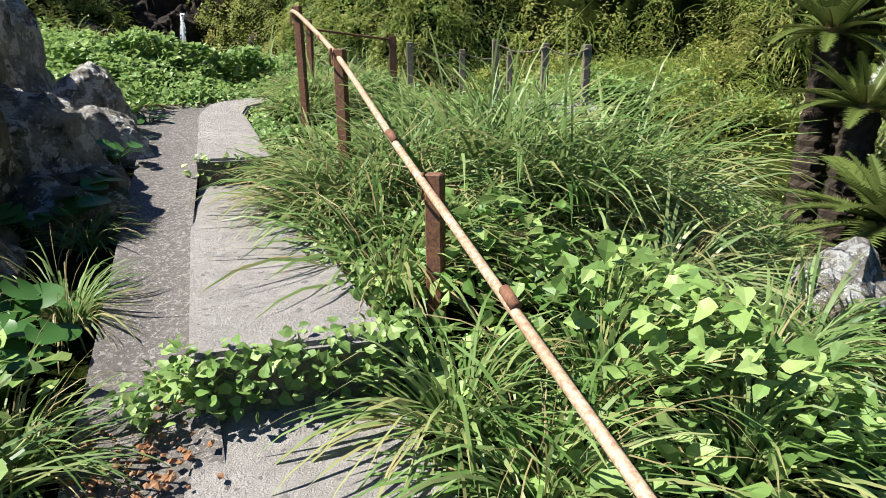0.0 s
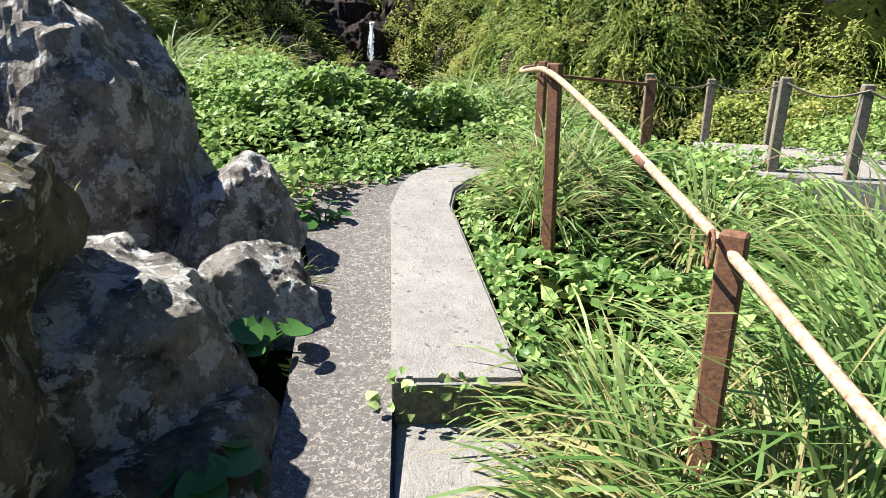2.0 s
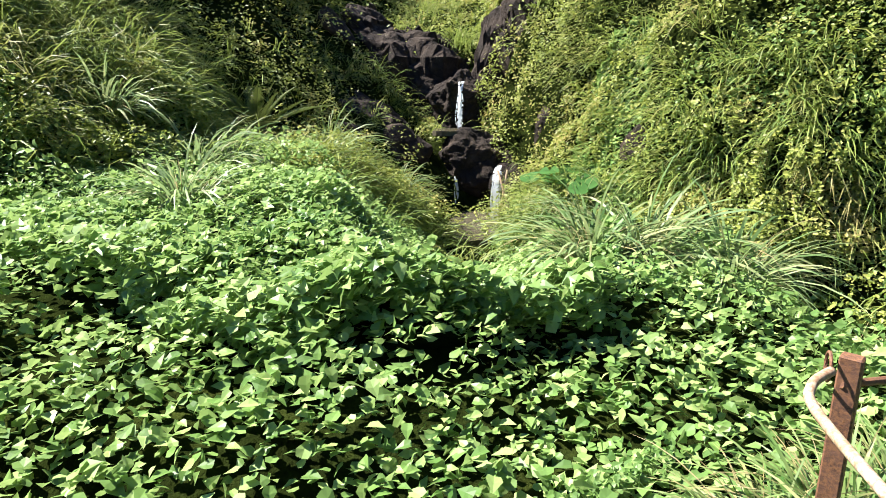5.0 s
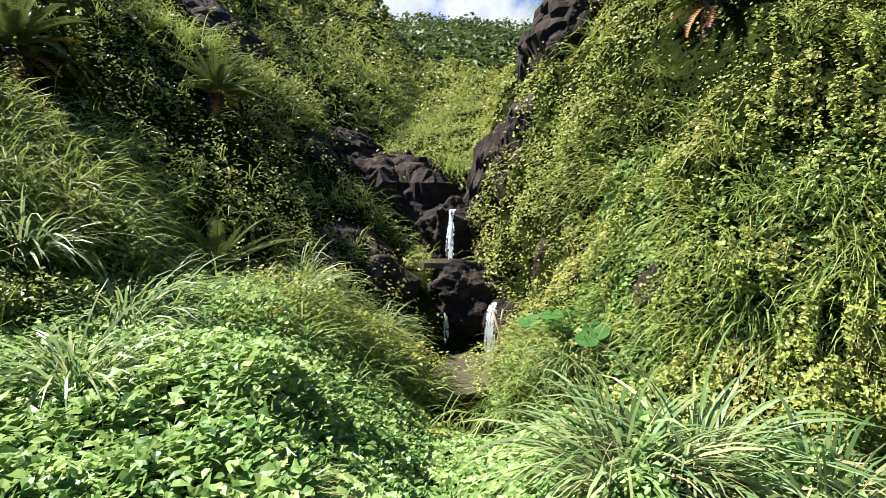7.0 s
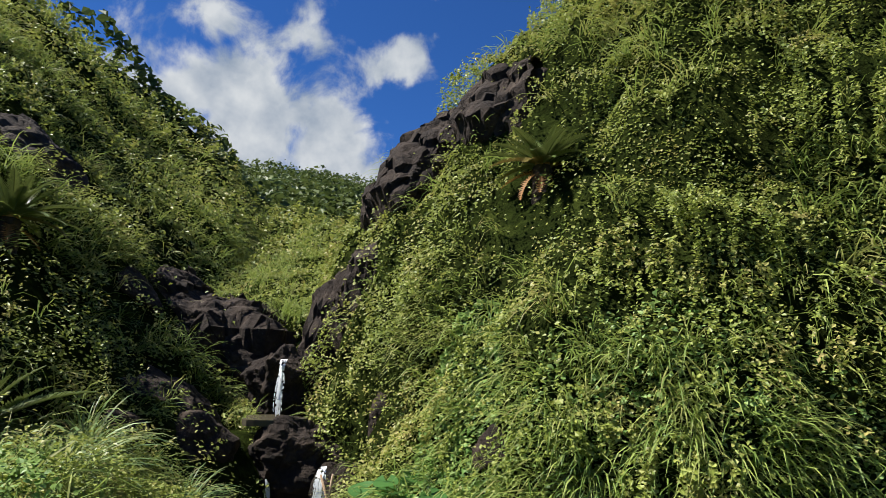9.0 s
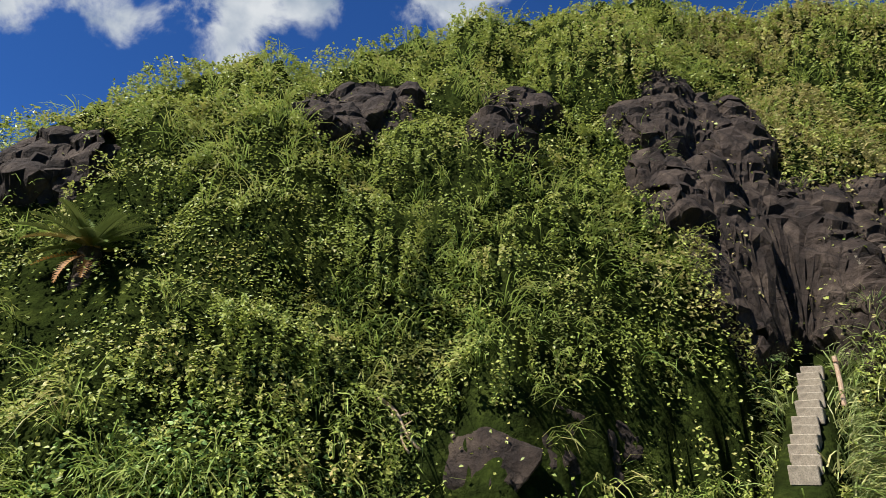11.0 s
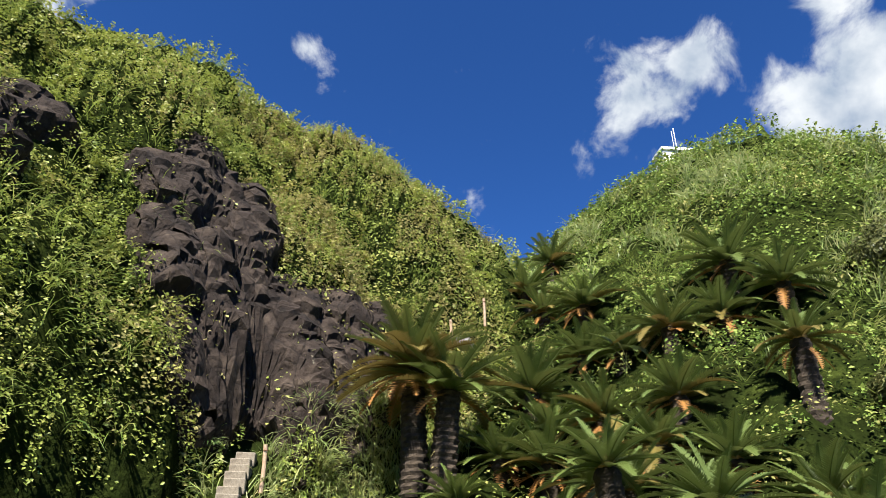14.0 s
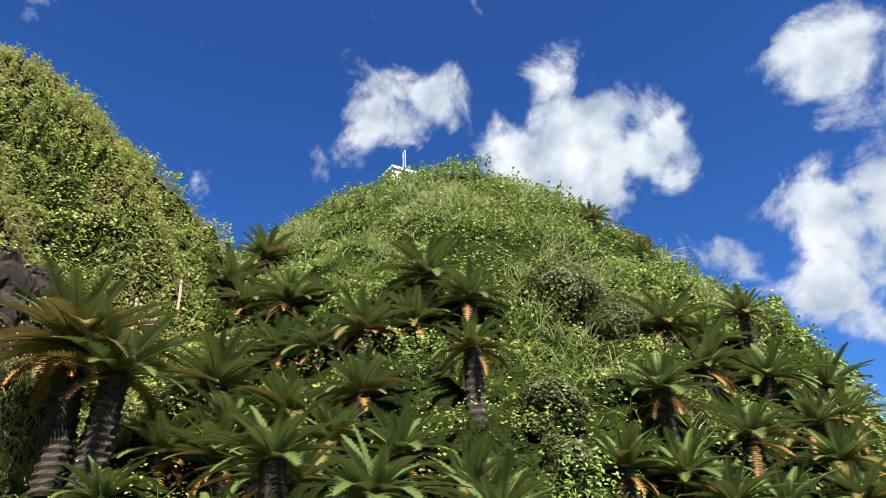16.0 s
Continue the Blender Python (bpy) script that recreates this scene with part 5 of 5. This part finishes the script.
for k, ((x, y, s, kind), z) in enumerate(zip(TUSSOCKS, zs)):
    ob = new("grass_tussock")
    ob.matrix_world = pose(x, y, z - 0.02, 0, 0, k * 73) @ Matrix.Diagonal((s, s, s, 1))
    a = tagged(new("tuft", TUFTS[kind]), kind="stuff")
    a.parent = ob
    if k % 5 != 4:
        b = tagged(new("dry_tuft", STRAWS[k % 2]), kind="stuff")
        b.parent = ob
    tagged(ob, "silvery green sedge tussock with long drooping blades" if kind in (3, 4) else "arching green grass tussock with some dry straw blades", "grass", "grass tussocks")


# ---- round-leaved plants at the foot of the rocks ----
M_ROUND = leaf_material("round_leaf", (0.025, 0.080, 0.018), (0.04, 0.11, 0.024), (0.06, 0.15, 0.035), patch=2.0, gloss=0.38, glow=0.25)


def round_leaf(r):
    bm = bmesh.new()
    mid = bm.verts.new((0, 0, 0))
    rim = []
    for i in range(15):
        a = radians(-160 + 320 * i / 14)
        rim.append(bm.verts.new((r * math.cos(a) * 1.05 + r * 0.25, r * math.sin(a), 0.10 * r * math.cos(2 * a) + 0.12 * r)))
    for p_, q_ in zip(rim, rim[1:]):
        bm.faces.new((mid, p_, q_))
    return bm


def round_plant(x, y, z, s, seed, n=8):
    rng = random.Random(seed)
    ob = new("round_leaf_plant")
    ob.location = (x, y, z)
    for i in range(n):
        a, h, out = rng.uniform(0, 6.28), rng.uniform(0.10, 0.30) * s, rng.uniform(0.05, 0.24) * s
        tip = Vector((out * math.cos(a), out * math.sin(a), h))
        part("stem", tube([(0, 0, -0.03), (tip.x * 0.4, tip.y * 0.4, h * 0.7), tip], 0.006, 5), M_ROUND, ob)
        lf = part("leaf", round_leaf(rng.uniform(0.07, 0.115) * s), M_ROUND, ob, smooth=True)
        lf.matrix_basis = Matrix.Translation(tip) @ pose(0, 0, 0, rng.uniform(-25, 25), rng.uniform(5, 30), math.degrees(a))
    return tagged(ob, "round-leaved plant with glossy dark green leaves beside the path", "plant", "round-leaved plants")


for k, (x, y, s) in enumerate([(-1.46, 1.95, 0.6), (-1.62, 2.15, 0.65), (-1.40, 1.72, 0.55), (-1.95, 3.3, 0.75), (-2.05, 3.0, 0.7), (-2.1, 3.65, 0.7), (-2.3, 4.35, 0.7), (-2.75, 5.0, 0.6), (-2.72, 5.85, 0.6), (-3.4, 5.75, 0.9), (-3.45, 6.05, 0.9), (-4.9, 17.3, 1.8), (-4.2, 16.6, 1.9)]):
    round_plant(x, y, terrain(np.array([x]), np.array([y]))[0] + 0.02, s, 500 + k, 9)

# creepers spilling over the step edges
places, ways = [], []
for (x0, y0), (x1, y1), zt, drop, num in [((-0.85, 1.66), (-0.2, 1.86), 0.52, 0.2, 420), ((-1.70, 4.16), (-1.2, 4.3), 0.70, 0.16, 60), ((-0.95, 1.6), (-0.8, 1.9), 0.42, 0.12, 130), ((-0.15, 1.9), (-1.0, 4.1), 0.53, 0.05, 350), ((-1.15, 4.35), (-1.95, 6.7), 0.80, 0.06, 420), ((-2.9, 7.0), (-2.1, 8.3), 0.90, 0.0, 420), ((-3.9, 6.7), (-2.8, 7.2), 0.95, 0.0, 420)]:
    u = RNG.random(num)
    q = np.stack([x0 + (x1 - x0) * u, y0 + (y1 - y0) * u, zt + 0.03 - drop * RNG.random(num)], 1) + RNG.normal(0, 0.045, (num, 3)) * (1, 1, 0.5)
    places.append(q), ways.append(np.tile((0, -0.4, 0.8), (num, 1)))
tagged(leaves("step_edge_creepers", np.concatenate(places), np.concatenate(ways), RNG.uniform(0.024, 0.055, sum(len(q) for q in places)), LEAF6, M_CREEPER, 0.5), "small bright creeper leaves spilling over the step edges", "foliage", kind="stuff")

# rust-red gravel and pebbles on the path
M_GRAVEL = solid_material("red_gravel", [(0.3, (0.16, 0.07, 0.03)), (0.5, (0.30, 0.15, 0.07)), (0.7, (0.22, 0.19, 0.16))], 11.0, 0.9, 0.4)
TET = (np.array([(0.5, 0.05, 0), (0.1, 0.42, 0.06), (-0.45, 0.15, -0.05), (-0.2, -0.40, 0.05), (0.08, 0.0, 0.34), (0.0, 0.0, -0.3)]), np.array([(0, 1, 4), (1, 2, 4), (2, 3, 4), (3, 0, 4), (1, 0, 5), (2, 1, 5), (3, 2, 5), (0, 3, 5)]))
q1 = np.stack([RNG.normal(-0.85, 0.10, 200), RNG.normal(1.40, 0.16, 200), 0 * RNG.random(200)], 1)
q1[:, 2] = np.interp(q1[:, 1], [0.6, 1.35, 1.75], [0.235, 0.29, 0.365]) + 0.004
q2 = np.stack([RNG.normal(-3.25, 0.28, 260), RNG.normal(6.45, 0.16, 260), 0.875 + 0 * RNG.random(260)], 1)
tagged(leaves("red_gravel", np.concatenate([q1, q2]), np.tile((0, 0, 1.0), (460, 1)), RNG.uniform(0.010, 0.038, 460), TET, M_GRAVEL, 0.3), "loose rust-red gravel scattered on the path", "gravel", kind="stuff")

# moss cap on the boulder that leans over the path
mossy = next(o for o in bpy.data.objects if o.get("label", "").startswith("mossy grey boulder"))
faces = [(mossy.matrix_world @ f.center, (mossy.matrix_world.to_3x3() @ f.normal).normalized()) for f in mossy.data.polygons]
faces = [f for f in faces if f[1].z > 0.45 and f[0].z > 1.25 and noise.noise(f[0] * 2.2) > -0.15]
pick = RNG.integers(0, len(faces), 2600)
roots = np.array([faces[k][0][:] for k in pick]) + RNG.normal(0, 0.012, (2600, 3))
ways_ = np.array([faces[k][1][:] for k in pick]) + RNG.normal(0, 0.35, (2600, 3))
tagged(new("moss", blades_mesh("moss", roots, unit(ways_), RNG.uniform(0.03, 0.075, 2600), 0.007, RNG.uniform(0.5, 2.0, 2600), M_MOSS, 2)), "yellow-green moss and fine grass capping the boulder", "moss", kind="stuff")


# dead branch caught on the near hillside
def branch(p0, p1, rad, label):
    a, b = Vector(p0), Vector(p1)
    ob = new("dead_branch")
    ob.location = a
    run_ = b - a
    part("limb", tube(smooth_line([(0, 0, 0), run_ * 0.35 + Vector((0.05, 0, 0.06)), run_ * 0.7 + Vector((-0.04, 0, 0.03)), run_], 4), rad, 7), M_RAIL, ob, smooth=True)
    part("twig", tube([run_ * 0.4, run_ * 0.55 + Vector((0.15, -0.05, 0.22))], rad * 0.5, 6), M_RAIL, ob)
    part("twig", tube([run_ * 0.65, run_ * 0.9 + Vector((-0.12, -0.06, 0.16))], rad * 0.45, 6), M_RAIL, ob)
    return tagged(ob, label, "branch", "dead branches")


branch((1.85, 16.95, 4.0), (2.36, 16.45, 3.2), 0.03, "bleached dead branch caught on the hillside")
branch((2.05, 16.85, 3.75), (2.2, 16.5, 3.15), 0.02, "thin dead branch caught on the hillside")
